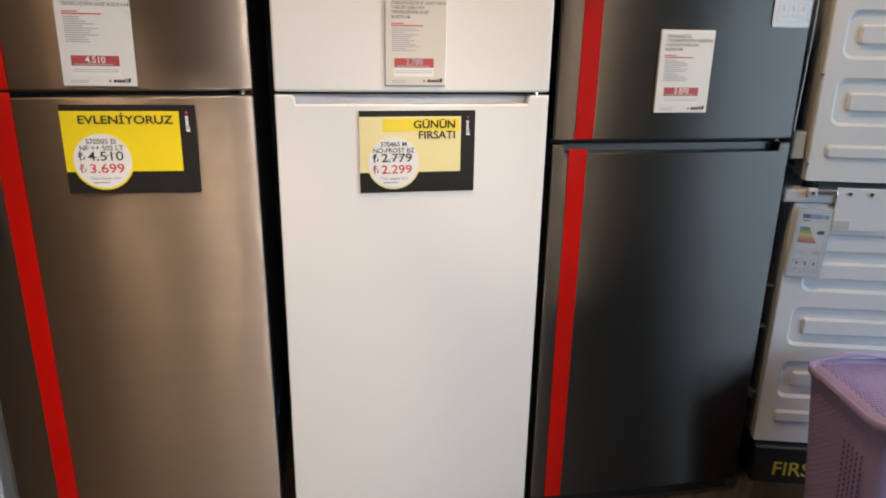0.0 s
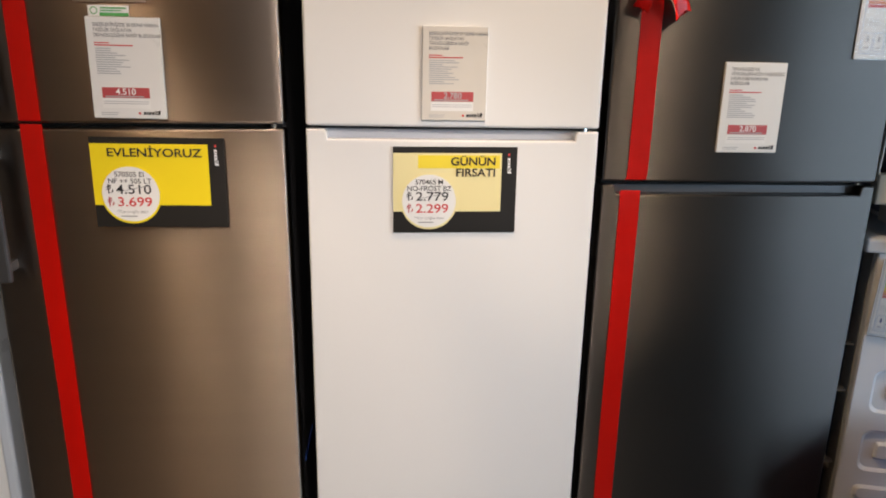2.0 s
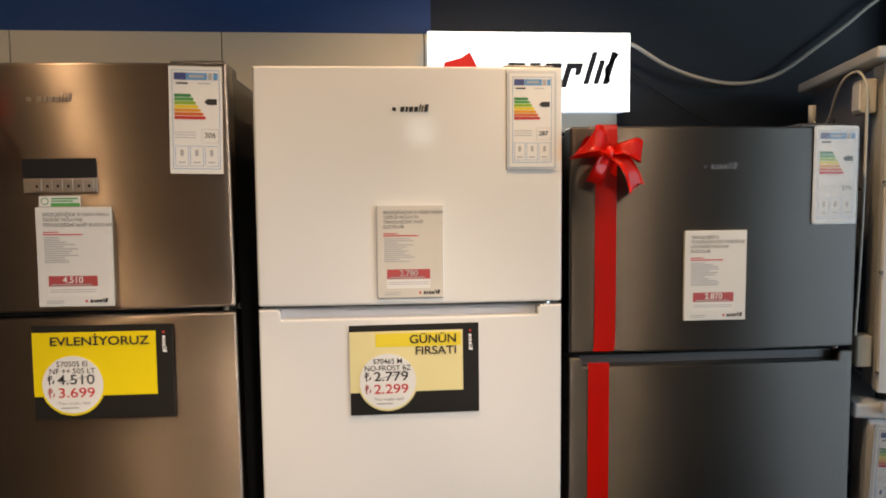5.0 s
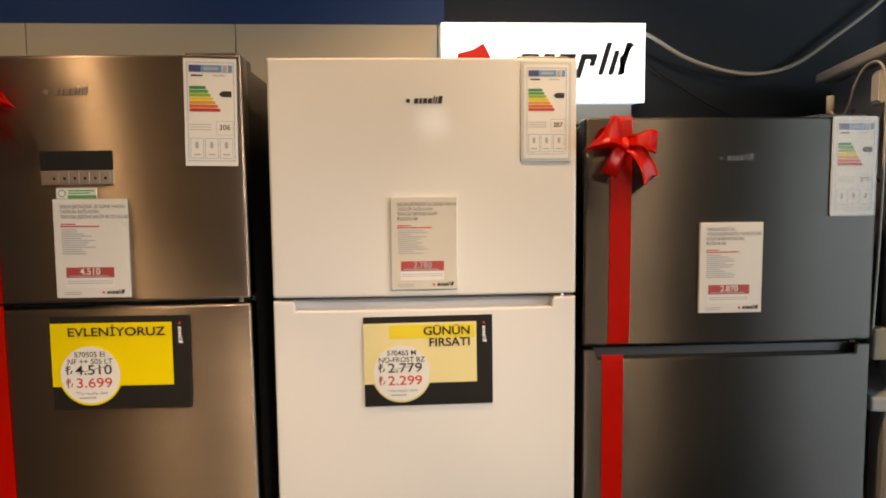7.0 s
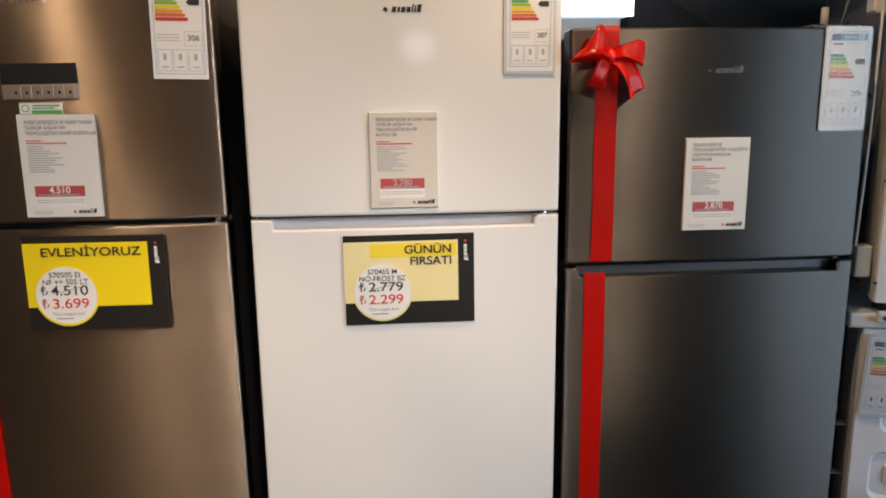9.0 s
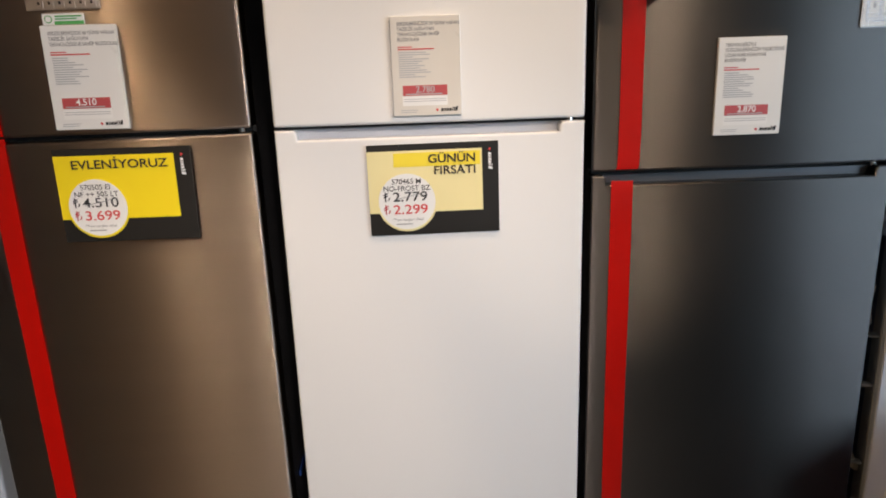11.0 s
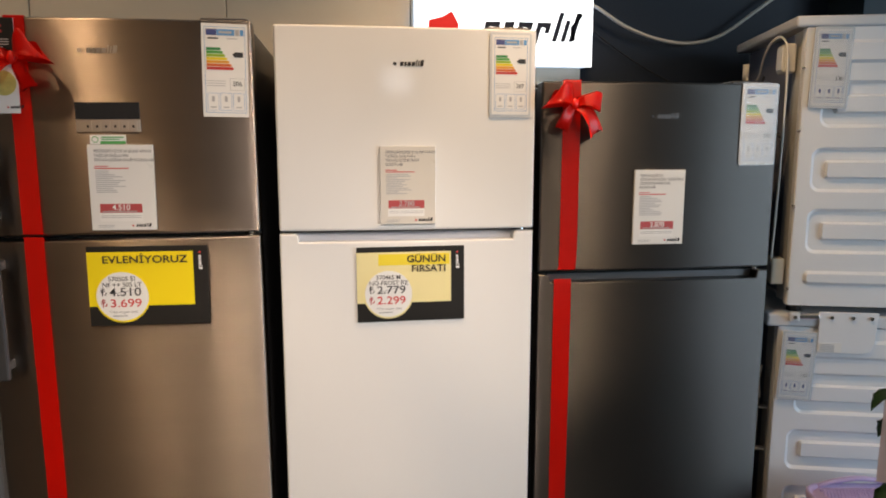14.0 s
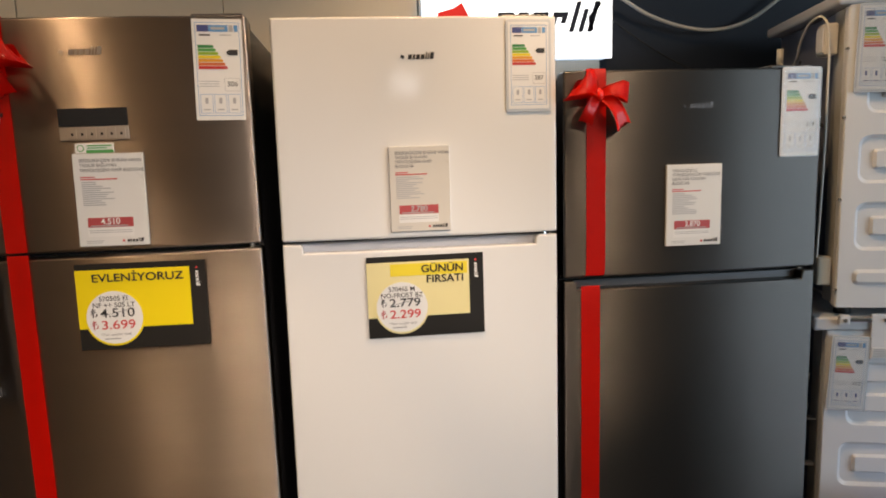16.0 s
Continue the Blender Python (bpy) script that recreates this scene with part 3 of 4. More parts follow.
# ---- cards, labels and signs on the doors ----
def energy_label(m, w, h, number, label, sleeve=None, film=False, group="energy labels", icon_ink=PALE_INK):
    t = thing("energy_label", m, label, "label", group)
    if sleeve:
        part("sleeve", plate(rounded(-sleeve, w + sleeve, -sleeve, h + sleeve, 0.006), 0, 0.0022), SLEEVE, t, "clear plastic sleeve")
    part("sheet", plate(rect(0, w, 0, h), -0.0012, -0.0003), PAPER, t, "white printed sheet")
    y = -0.0016
    def p(name, u0, u1, v0, v1, mat):
        part(name, plate(rect(u0 * w, u1 * w, v0 * h, v1 * h), y - 0.0003, y), mat, t)
    outline(0.06 * w, 0.95 * w, 0.045 * h, 0.965 * h, 0.001, y, BLUE_LIGHT, t, "frame_line")
    p("header_flag", 0.10, 0.33, 0.875, 0.94, BLUE_DARK)
    p("header_band", 0.335, 0.72, 0.875, 0.94, BLUE_LIGHT)
    p("header_box", 0.735, 0.82, 0.875, 0.94, PALE_INK)
    p("header_end", 0.84, 0.92, 0.875, 0.94, BLUE_LIGHT)
    bars([(0.38 * w, 0.66 * w, 0.895 * h, 0.92 * h)], y - 0.0006, PALE_INK, t)
    bars([(0.14 * w, 0.36 * w, 0.835 * h, 0.85 * h)], y, INK, t, "brand_bar")
    bars([(0.55 * w, 0.78 * w, 0.838 * h, 0.847 * h)], y, PALE_INK, t)
    for i, mat in enumerate(BANDS):
        z1 = (0.745 - 0.0345 * i) * h
        z0 = z1 - 0.029 * h
        e = (0.40 + 0.045 * i) * w
        part("rating_arrow", plate([(0.10 * w, z0), (e, z0), (e + 0.02 * w, (z0 + z1) / 2), (e, z1), (0.10 * w, z1)], y - 0.0003, y), mat, t)
    part("rating_pointer", plate([(0.66 * w, 0.672 * h), (0.72 * w, 0.645 * h), (0.90 * w, 0.645 * h), (0.90 * w, 0.70 * h), (0.72 * w, 0.70 * h)], y - 0.0003, y), INK, t, "black pointer")
    for v in (0.335, 0.36, 0.385):
        bars([(0.10 * w, 0.50 * w, v * h, v * h + 0.0014)], y, PALE_INK, t)
    outline(0.60 * w, 0.92 * w, 0.29 * h, 0.42 * h, 0.0008, y, PALE_INK, t, "number_box")
    lettering(number, 0.05 * h, 0.76 * w, 0.338 * h, y - 0.0002, INK, t, "CENTER", 0.01, name="number")
    for i in range(3):
        a = 0.10 + 0.28 * i
        outline(a * w, (a + 0.25) * w, 0.07 * h, 0.26 * h, 0.0008, y, BLUE_LIGHT, t, "icon_box")
        part("icon", plate(rounded((a + 0.095) * w, (a + 0.155) * w, 0.165 * h, 0.225 * h, 0.002, 2), y - 0.0003, y), icon_ink, t)
        bars([((a + 0.06) * w, (a + 0.19) * w, 0.10 * h, 0.112 * h)], y, icon_ink, t)
    if film:
        part("film", plate(rounded(-sleeve, w + sleeve, -sleeve, h + sleeve, 0.004), -0.0036, -0.0030), FILM, t, "clear film, tinted pale blue for the daylight it reflects")
    return t


energy_label(on_door("left", -0.313, 1.573, 0.111, 0.002, 0.9), 0.111, 0.229, "306", "white energy rating label stuck on steel fridge door")
energy_label(on_door("mid", 0.427, 1.583, 0.101, 0.004), 0.101, 0.206, "287", "energy rating label in a plastic sleeve on white door", 0.006)
energy_label(on_door("right", 1.143, 1.449, 0.104, 0.004), 0.104, 0.222, "275", "energy rating label in plastic hanging on grey fridge door", 0.003, True)


def info_card(m, w, h, title, price, label, price_mat=WHITE_INK, paper=CARD):
    t = thing("info_card", m, label, "card", "information cards")
    part("holder", plate(rounded(-0.0015, w + 0.0015, -0.0015, h + 0.0015, 0.002), 0.0, 0.0065, 0.001), ACRYLIC, t, "clear acrylic holder")
    part("sheet", plate(rect(0, w, 0, h), -0.0012, -0.0003), paper, t, "printed white sheet")
    y = -0.0017
    z = 0.915 * h
    for line in title:
        k = 0.042 * h
        n = len(line)
        if line.startswith("#"):
            bars([(0.09 * w, 0.09 * w + 0.04 * w * n, z, z + 0.7 * k)], y, GREY_INK, t)
        else:
            lettering(line, 0.80 * k, 0.09 * w, z, y, GREY_INK, t, bold=0.018, squeeze=0.86, name="title_line")
        z -= 0.052 * h
    z -= 0.012 * h
    bars([(0.09 * w, 0.30 * w, z, z + 0.010 * h), (0.09 * w, 0.62 * w, z - 0.024 * h, z - 0.012 * h)], y, RED_INK, t, "red_print")
    rng = random.Random(len(label) * 7 + int(w * 1e4))
    z -= 0.055 * h
    rows = []
    for i in range(12):
        rows.append((0.10 * w, (0.30 + 0.28 * rng.random()) * w, z, z + 0.010 * h))
        z -= 0.0225 * h
    bars(rows, y, PALE_INK, t)
    part("price_band", plate(rect(0.14 * w, 0.80 * w, 0.205 * h, 0.31 * h), y - 0.0003, y), DULL_RED, t, "dull red price band")
    if price:
        lettering(price, 0.064 * h, 0.33 * w, 0.238 * h, y - 0.0008, price_mat, t, bold=0.02, name="price")
    bars([(0.18 * w, 0.72 * w, 0.215 * h, 0.226 * h)], y - 0.0008, PALE_INK, t)
    part("slip", plate(rect(0.13 * w, 0.80 * w, 0.10 * h, 0.20 * h), y + 0.0002, y + 0.0004), PAPER, t)
    bars([(0.15 * w, 0.78 * w, 0.165 * h, 0.172 * h), (0.15 * w, 0.78 * w, 0.143 * h, 0.150 * h), (0.10 * w, 0.35 * w, 0.05 * h, 0.057 * h), (0.10 * w, 0.33 * w, 0.03 * h, 0.037 * h)], y, PALE_INK, t)
    brand_mark(0.62 * w, 0.035 * h, 0.0085, y, t, RED_INK, INK)
    return t


info_card(on_door("left", -0.5945, 1.290, 0.151, 0.0075, 0.3), 0.153, 0.212, ["SEBZELERİNİZDE 30 GÜNE VARAN", "TAZELİK SAĞLAYAN", "TEKNOLOJİSİNE SAHİP BUZDOLABI"], "4.510", "white information card in acrylic holder on steel fridge")
info_card(on_door("mid", 0.1297, 1.294, 0.145, 0.0075), 0.145, 0.204, ["SEBZELERİNİZDE 30 GÜNE VARAN", "TAZELİK SAĞLAYAN", "TEKNOLOJİSİNE SAHİP", "BUZDOLABI"], "2.780", "cream-tinted information card in acrylic holder on white fridge", PALE_INK, CARD_DULL)
info_card(on_door("right", 0.8325, 1.2275, 0.146, 0.0075), 0.146, 0.206, ["TEKNOLOJİSİYLE", "YİYECEKLERİNİZİN TAZELİĞİNİ", "UZUN SÜRE KORUYAN", "BUZDOLABI"], "2.870", "white information card in acrylic holder on grey fridge")

# small green notice over the first card
t = thing("green_notice", on_door("left", -0.587, 1.5045, 0.084, 0.004), "small white and green notice strip on steel door", "label")
part("strip", plate(rect(0, 0.084, 0, 0.022), 0, 0.0035), PAPER, t)
part("green_edge", plate(rect(0.024, 0.084, 0.0, 0.007), -0.0006, -0.0002), GREEN_PRINT, t)
part("green_ring", plate(disc(0.012, 0.011, 0.008, 20), -0.0006, -0.0002), GREEN_PRINT, t)
part("ring_hole", plate(disc(0.012, 0.011, 0.006, 20), -0.0010, -0.0007), PAPER, t)
bars([(0.026, 0.080, 0.015, 0.018), (0.026, 0.07, 0.010, 0.0125)], -0.0008, GREEN_PRINT, t)

# dark leaflet behind the ribbon of the first fridge
t = thing("leaflet", on_door("left", -0.868, 1.578, 0.125, 0.0045), "dark leaflet with lemon picture behind red ribbon", "leaflet")
part("sheet", plate(rect(0.006, 0.125, 0, 0.225), 0, 0.0035), PAPER, t)
part("dark_top", plate(rect(0.006, 0.125, 0.135, 0.225), -0.0006, -0.0002), SIGN_BLACK, t)
bars([(0.045, 0.098, 0.203, 0.209), (0.055, 0.098, 0.190, 0.197)], -0.001, RED_INK, t, "red_print")
bars([(0.05, 0.112, 0.174, 0.1757), (0.05, 0.112, 0.168, 0.1697), (0.05, 0.112, 0.162, 0.1637), (0.05, 0.098, 0.156, 0.1577)], -0.001, WHITE_INK, t)
part("picture_leaf", plate(disc(0.065, 0.075, 0.035, 18), -0.0010, -0.0006), LEAF_PRINT, t)
part("picture_lemon", plate(disc(0.092, 0.072, 0.030, 22), -0.0016, -0.0012), LEMON_PRINT, t)
part("picture_lemon", plate(disc(0.060, 0.090, 0.024, 22), -0.0016, -0.0012), LEMON_PRINT, t)
brand_mark(0.095, 0.012, 0.007, -0.001, t, RED_INK, INK)


def price_sign(m, w, h, panel, heading, lines, old, price, label, stripe=None, depth=0):
    t = thing("price_sign", m, label, "sign", "yellow price signs")
    part("board", plate(rect(0, w, 0, h), 0.0, 0.003), SIGN_BLACK, t, "black board")
    if depth:
        part("mount", box(0.3 * w, 0.7 * w, 0.003, depth, 0.3 * h, 0.7 * h), BLACK, t, "block that holds the board off the door")
    y = -0.0005
    cx, cz, r = (0.276 if len(heading) == 1 else 0.290) * w, 0.366 * h, 0.067
    part("coloured_panel", plate(rect(0, 0.875 * w, 0.25 * h, 0.93 * h), y, y + 0.0004), panel, t, "yellow printed panel")
    if stripe:
        part("stripe", plate(rect(0.20 * w, 0.86 * w, 0.755 * h, 0.905 * h), y - 0.0006, y - 0.0002), stripe, t, "brighter yellow stripe")
    part("disc_rim", plate(disc(cx, cz, r), y - 0.0012, y - 0.0008), panel, t)
    part("price_disc", plate(disc(cx, cz + 0.0015, r - 0.0035), y - 0.0018, y - 0.0014), PAPER, t, "white price disc")
    yy = y - 0.0024
    z = 0.80 * h
    for line in heading:
        lettering(line, 0.0185, 0.828 * w, z - 0.0015, yy, INK, t, "RIGHT", 0.022, 1.18 if len(heading) == 1 else 1.09, name="heading")
        z -= 0.128 * h
    lettering(lines[0], 0.0115, cx, cz + 0.0420, yy, INK, t, "CENTER", 0.012, name="model_line")
    lettering(lines[1], 0.0115, cx, cz + 0.0265, yy, INK, t, "CENTER", 0.012, name="model_line")
    lettering("₺", 0.0210, cx - 0.054, cz + 0.003, yy, INK, t, name="currency_sign")
    lettering(old, 0.0210, cx - 0.0320, cz + 0.003, yy, INK, t, bold=0.012, squeeze=1.18, name="old_price")
    lettering("₺", 0.0210, cx - 0.054, cz - 0.026, yy, DULL_RED, t, name="currency_sign")
    lettering(price, 0.0210, cx - 0.0320, cz - 0.026, yy, RED_INK, t, bold=0.012, squeeze=1.18, name="new_price")
    part("strike_line", plate([(cx - 0.028, cz + 0.006), (cx - 0.028, cz + 0.0072), (cx + 0.046, cz + 0.0232), (cx + 0.046, cz + 0.022)], yy - 0.0006, yy - 0.0003), GREY_INK, t)
    lettering("*Tüm vergiler dahil", 0.0062, cx - 0.034, cz - 0.042, yy, GREY_INK, t, name="small_print")
    bars([(cx - 0.026, cx + 0.010, cz - 0.0505, cz - 0.0485)], yy, GREY_INK, t)
    brand_mark(0.922 * w, 0.93 * h, 0.0085, y - 0.0003, t, RED_INK, WHITE_INK, True)
    return t


price_sign(on_door("left", -0.6150, 1.0410, 0.2955, 0.008, 0.2), 0.2955, 0.2065, YELLOW, ["EVLENİYORUZ"], ["570505 EI", "NF ++ 505 LT"], "4.510", "3.699", "bright yellow and black price sign on steel fridge door", None, 0.008)
price_sign(on_door("mid", 0.0640, 1.0270, 0.2915, 0.0045, -0.3), 0.2915, 0.2045, PALE_YELLOW, ["GÜNÜN", "FIRSATI"], ["570465 M", "NO-FROST BZ"], "2.779", "2.299", "pale yellow and black price sign on white fridge door", BRIGHT_YELLOW)


# ---- ribbons with bows ----
def strip(path, widths, across, thick=0.0008, steps=8, notch=0.0):
    """A ribbon along a path: widths and width directions at its points."""
    pts = spline(path, steps)
    wid = spline([(w, 0, 0) for w in widths], steps)
    acr = spline(across, steps)
    bm = bmesh.new()
    rows = []
    for i, (p, w, a) in enumerate(zip(pts, wid, acr)):
        a = a.normalized()
        cols = []
        for k in range(5):
            q = p + a * w.x * (k / 4 - 0.5)
            if notch and i == len(pts) - 1:
                q = q + (pts[-2] - pts[-1]).normalized() * notch * (1 - abs(k / 2 - 1))
            cols.append(bm.verts.new(q))
        rows.append(cols)
    for a, b in zip(rows, rows[1:]):
        for k in range(4):
            bm.faces.new((a[k], a[k + 1], b[k + 1], b[k]))
    bmesh.ops.solidify(bm, geom=bm.faces[:], thickness=thick)
    bmesh.ops.recalc_face_normals(bm, faces=bm.faces[:])
    return bm


def gift_ribbon(door, x_top, x_bot, w, z_top, z_up, z_lip, z_bot, bow_z, k, label, step=False, side=1):
    """Origin on the door's face at floor height, under the middle of the ribbon's top."""
    t = thing("gift_ribbon", pose(x_top, front(door, x_top)[0] - 0.001, 0, 0, 0, math.degrees(math.atan(front(door, x_top)[1]))), label, "ribbon", "red gift ribbons")
    lean = lambda z: (x_bot - x_top) * min(1.0, max(0.0, (z_up + 0.02 - z) / 0.05)) if step else (x_bot - x_top) * (z_top - z) / (z_top - z_bot)
    for a, b, n in ((z_top, z_up, "upper_band"), (z_lip, z_bot, "lower_band")):
        over = [(lean(a), 0.03, a + 0.0015), (lean(a), 0.006, a + 0.0015), (lean(a), -0.0015, a - 0.006)] if n == "upper_band" else [(lean(a), 0.02, a + 0.001), (lean(a), 0.004, a + 0.001), (lean(a), -0.0015, a - 0.007)]
        path = over + [(lean(a + (b - a) * f), -0.0018 - 0.0006 * math.sin(9 * f), a + (b - a) * f) for f in (0.2, 0.4, 0.6, 0.8, 0.97)] + [(lean(b), -0.0012, b + 0.003)]
        part(n, strip(path, [w] * len(path), [(1, 0, 0)] * len(path), 0.0006, 4), RIBBON, t)
    bz, bx = bow_z, lean(bow_z)
    def P(x, y, z):
        return (bx + k * side * x, k * y - 0.006, bz + k * z)
    def bow_piece(name, points, widths, across, notch=0.0):
        across = [(side * a, b, c) for a, b, c in across]
        part(name, strip([P(*p) for p in points], [k * v for v in widths], across, notch=notch * k), RIBBON, t, smooth=True)
    # a full loop that rises and droops to a low tip, a shorter one opposite, a long and a short tail
    bow_piece("bow_loop", [(0, -0.018, 0), (-0.022, -0.046, 0.026), (-0.050, -0.050, 0.030), (-0.084, -0.026, -0.006), (-0.064, -0.008, 0.012), (-0.026, -0.006, 0.014), (0, -0.010, 0.002)],
              (0.020, 0.052, 0.070, 0.030, 0.052, 0.045, 0.018), [(0, 0.2, 1), (0.30, 0.3, 1), (0.45, 0.1, 1), (0.9, 0.1, 0.55), (0.35, -0.2, 1), (0.1, -0.2, 1), (0, 0, 1)])
    bow_piece("bow_loop", [(0, -0.018, 0), (0.026, -0.038, 0.010), (0.056, -0.040, 0.010), (0.078, -0.020, 0.002), (0.060, -0.006, 0.008), (0.026, -0.006, 0.008), (0, -0.010, 0.002)],
              (0.018, 0.030, 0.048, 0.052, 0.046, 0.034, 0.016), [(0, 0.2, 1), (0.1, 0.4, 1), (0.1, 0.2, 1), (0.12, 0.1, 1), (0, -0.2, 1), (0, -0.2, 1), (0, 0, 1)])
    bow_piece("bow_tail", [(0.002, -0.016, -0.004), (0.028, -0.034, -0.018), (0.048, -0.040, -0.048), (0.064, -0.030, -0.086)],
              (0.016, 0.036, 0.040, 0.042), [(1, 0, 0.6), (1, 0.3, 0.7), (1, 0.4, 0.6), (1, 0.1, 0.65)], 0.016)
    bow_piece("bow_tail", [(-0.002, -0.016, -0.004), (-0.018, -0.032, -0.024), (-0.030, -0.036, -0.048), (-0.038, -0.022, -0.074)],
              (0.016, 0.034, 0.038, 0.040), [(1, 0, -0.3), (1, 0.3, -0.5), (1, 0.3, -0.5), (1, 0.1, -0.4)], 0.012)
    knot = bmesh.new()
    bmesh.ops.create_uvsphere(knot, u_segments=14, v_segments=10, radius=1)
    for v in knot.verts:
        v.co = Vector(P(v.co.x * 0.013, -0.020 + v.co.y * 0.013, v.co.z * 0.016 * (1 + 0.12 * math.sin(9 * v.co.x))))
    part("knot", knot, RIBBON, t, smooth=True)
    return t


gift_ribbon("left", -0.7425, -0.7315, 0.048, 1.806, 1.276, 1.261, 0.042, 1.708, 1.0, "wide red gift ribbon with bow round steel fridge", side=-1)
gift_ribbon("right", 0.649, 0.6355, 0.049, 1.673, 1.154, 1.121, 0.052, 1.612, 0.95, "wide red gift ribbon with bow round grey fridge", True)

# white upright appliance beyond the first fridge
u = thing("upright_freezer", pose(-1.56, FACE + 0.04, 0), "white upright freezer with pale rounded door edge", "freezer")
part("cabinet", box(0.005, 0.64, 0.066, 0.66, 0.03, 1.70, 0.006), WHITE_BODY, u)
part("door", box(0, 0.645, 0.0, 0.06, 0.045, 1.71, 0.016, 5), WHITE_DOOR, u)
part("door_edge", box(0.618, 0.648, -0.004, 0.056, 0.045, 1.705, 0.008, 3), material("pale_blue_grey_trim", (0.55, 0.60, 0.66), 0.3), u, "pale grey edge strip")
part("kick_plate", box(0.01, 0.64, 0.03, 0.06, 0, 0.04), BLACK, u)


# ---- stacked washing machines ----
TURNED = -15.0
CORNER = (1.337, 1.945)


def side_panel(x0, x1, z0, z1, bosses, y=0.0):
    """A pressed steel side: rounded wells, each with a bar standing in it."""
    bm = bmesh.new()
    def loop(pts, depth):
        vs = [bm.verts.new((x, depth, z)) for x, z in pts]
        return vs, [bm.edges.new((vs[i], vs[(i + 1) % len(vs)])) for i in range(len(vs))]
    def bridge(a, b):
        for i in range(len(a)):
            bm.faces.new((a[i], a[(i + 1) % len(a)], b[(i + 1) % len(b)], b[i]))
    flat = loop(rect(x0, x1, z0, z1), y)[1]
    fills = []
    for a, b, c, d, bar in bosses:
        r = min(0.028, (d - c) * 0.32)
        v1, e1 = loop(rounded(a, b, c, d, r), y)
        flat = flat + e1
        g = 0.009
        v2, e2 = loop(rounded(a + g, b - g, c + g, d - g, max(0.004, r - g * 0.6)), y + (0.009 if bar else -0.007))
        bridge(v1, v2)
        if bar:
            m = (c + d) / 2
            v3, e3 = loop(rounded(a + 0.040, b - 0.040, m - 0.027, m + 0.027, 0.007), y + 0.009)
            v4, e4 = loop(rounded(a + 0.046, b - 0.046, m - 0.021, m + 0.021, 0.005), y - 0.001)
            fills.append(e2 + e3)
            bridge(v3, v4)
            bm.faces.new(v4)
        else:
            bm.faces.new(v2)
    bmesh.ops.triangle_fill(bm, use_beauty=True, edges=flat)
    for f in fills:
        bmesh.ops.triangle_fill(bm, use_beauty=True, edges=f)
    bmesh.ops.recalc_face_normals(bm, faces=bm.faces[:])
    for f in bm.faces:
        if f.normal.y > 0.9:
            f.normal_flip()
    return bm


def washer(z, lid0, lid1, corner, lid_out, bosses, label):
    t = thing("washing_machine", pose(CORNER[0], CORNER[1], z, 0, 0, TURNED), label, "washing machine", "stacked washing machines")
    h0 = lid0 - z
    part("side_panel", side_panel(corner, corner + 0.56, 0.0, h0, [(a, b, c - z, d - z, e) for a, b, c, d, e in bosses]), WASHER_WHITE, t, "white pressed steel side")
    part("cabinet", box(corner + 0.02, corner + 0.56, 0.011, 0.585, 0.004, h0 - 0.002), WASHER_WHITE, t)
    part("edge_post", box(corner - 0.004, corner + 0.020, 0.002, 0.030, 0.0, h0, 0.004), WASHER_WHITE, t)
    part("back_post", box(corner - 0.003, corner + 0.0185, 0.0305, 0.095, 0.006, h0 - 0.004, 0.003), GREY_BEIGE, t, "dusty beige edge of the back")
    part("back_panel", box(corner + 0.010, corner + 0.019, 0.096, 0.58, 0.02, h0 - 0.003), WASHER_BACK, t, "bare metal back")
    part("lid", box(-lid_out, corner + 0.57, -0.006, 0.595, h0 + 0.001, lid1 - z, 0.008, 4), LID_WHITE, t, "white top plate")
    return t


PITCH = [(0.057, 0.50, 1.735, 1.80, False), (0.071, 0.50, 1.553, 1.687, True), (0.057, 0.50, 1.366, 1.497, True), (0.057, 0.50, 1.183, 1.317, True), (0.057, 0.50, 1.088, 1.131, False)]
up = washer(1.024, 1.836, 1.868, 0.020, 0.014, PITCH, "white washing machine stacked on another, its side showing")
low = washer(0.158, 0.957, 0.996, 0.002, 0.038, [(0.055, 0.50, 0.86, 0.92, False), (0.060, 0.50, 0.682, 0.814, True), (0.046, 0.50, 0.500, 0.632, True), (0.045, 0.50, 0.318, 0.448, True), (0.046, 0.50, 0.229, 0.275, False)],
             "white washing machine under another, on a black plinth")
for w, h in ((up, 0.81), (low, 0.80)):
    for a in (0.06, 0.50):
        for b in (0.06, 0.53):
            part("foot", cylinder((a, b, -0.030 if w is up else -0.022), (a, b, 0.006), 0.022, 14), BLACK, w)
# what hangs on the backs
part("terminal_block", box(-0.026, 0.010, 0.045, 0.105, 0.690, 0.775, 0.006), CORD_WHITE, up, "pale plastic cable block")
part("block_ridge", box(-0.029, -0.025, 0.052, 0.098, 0.70, 0.765, 0.001), WASHER_WHITE, up)
part("cable", tube([(-0.05, 0.33, 0.705), (-0.045, 0.29, 0.680), (-0.045, 0.21, 0.690), (-0.050, 0.15, 0.745), (-0.045, 0.10, 0.785), (-0.03, 0.05, 0.79), (-0.022, 0.025, 0.73), (-0.022, 0.02, 0.55), (-0.024, 0.02, 0.35), (-0.030, 0.022, 0.12)], 0.0035), CORD_WHITE, up, "pale drain cable", True)
part("cable", tube([(0.0, 0.30, 0.70), (-0.03, 0.22, 0.66), (-0.03, 0.14, 0.56), (0.0, 0.10, 0.50)], 0.004), CORD_BLACK, up, "thin black cable", True)
part("inlet", cylinder((-0.05, 0.33, 0.69), (-0.05, 0.33, 0.745), 0.010), CORD_WHITE, up, "pale water inlet", True)
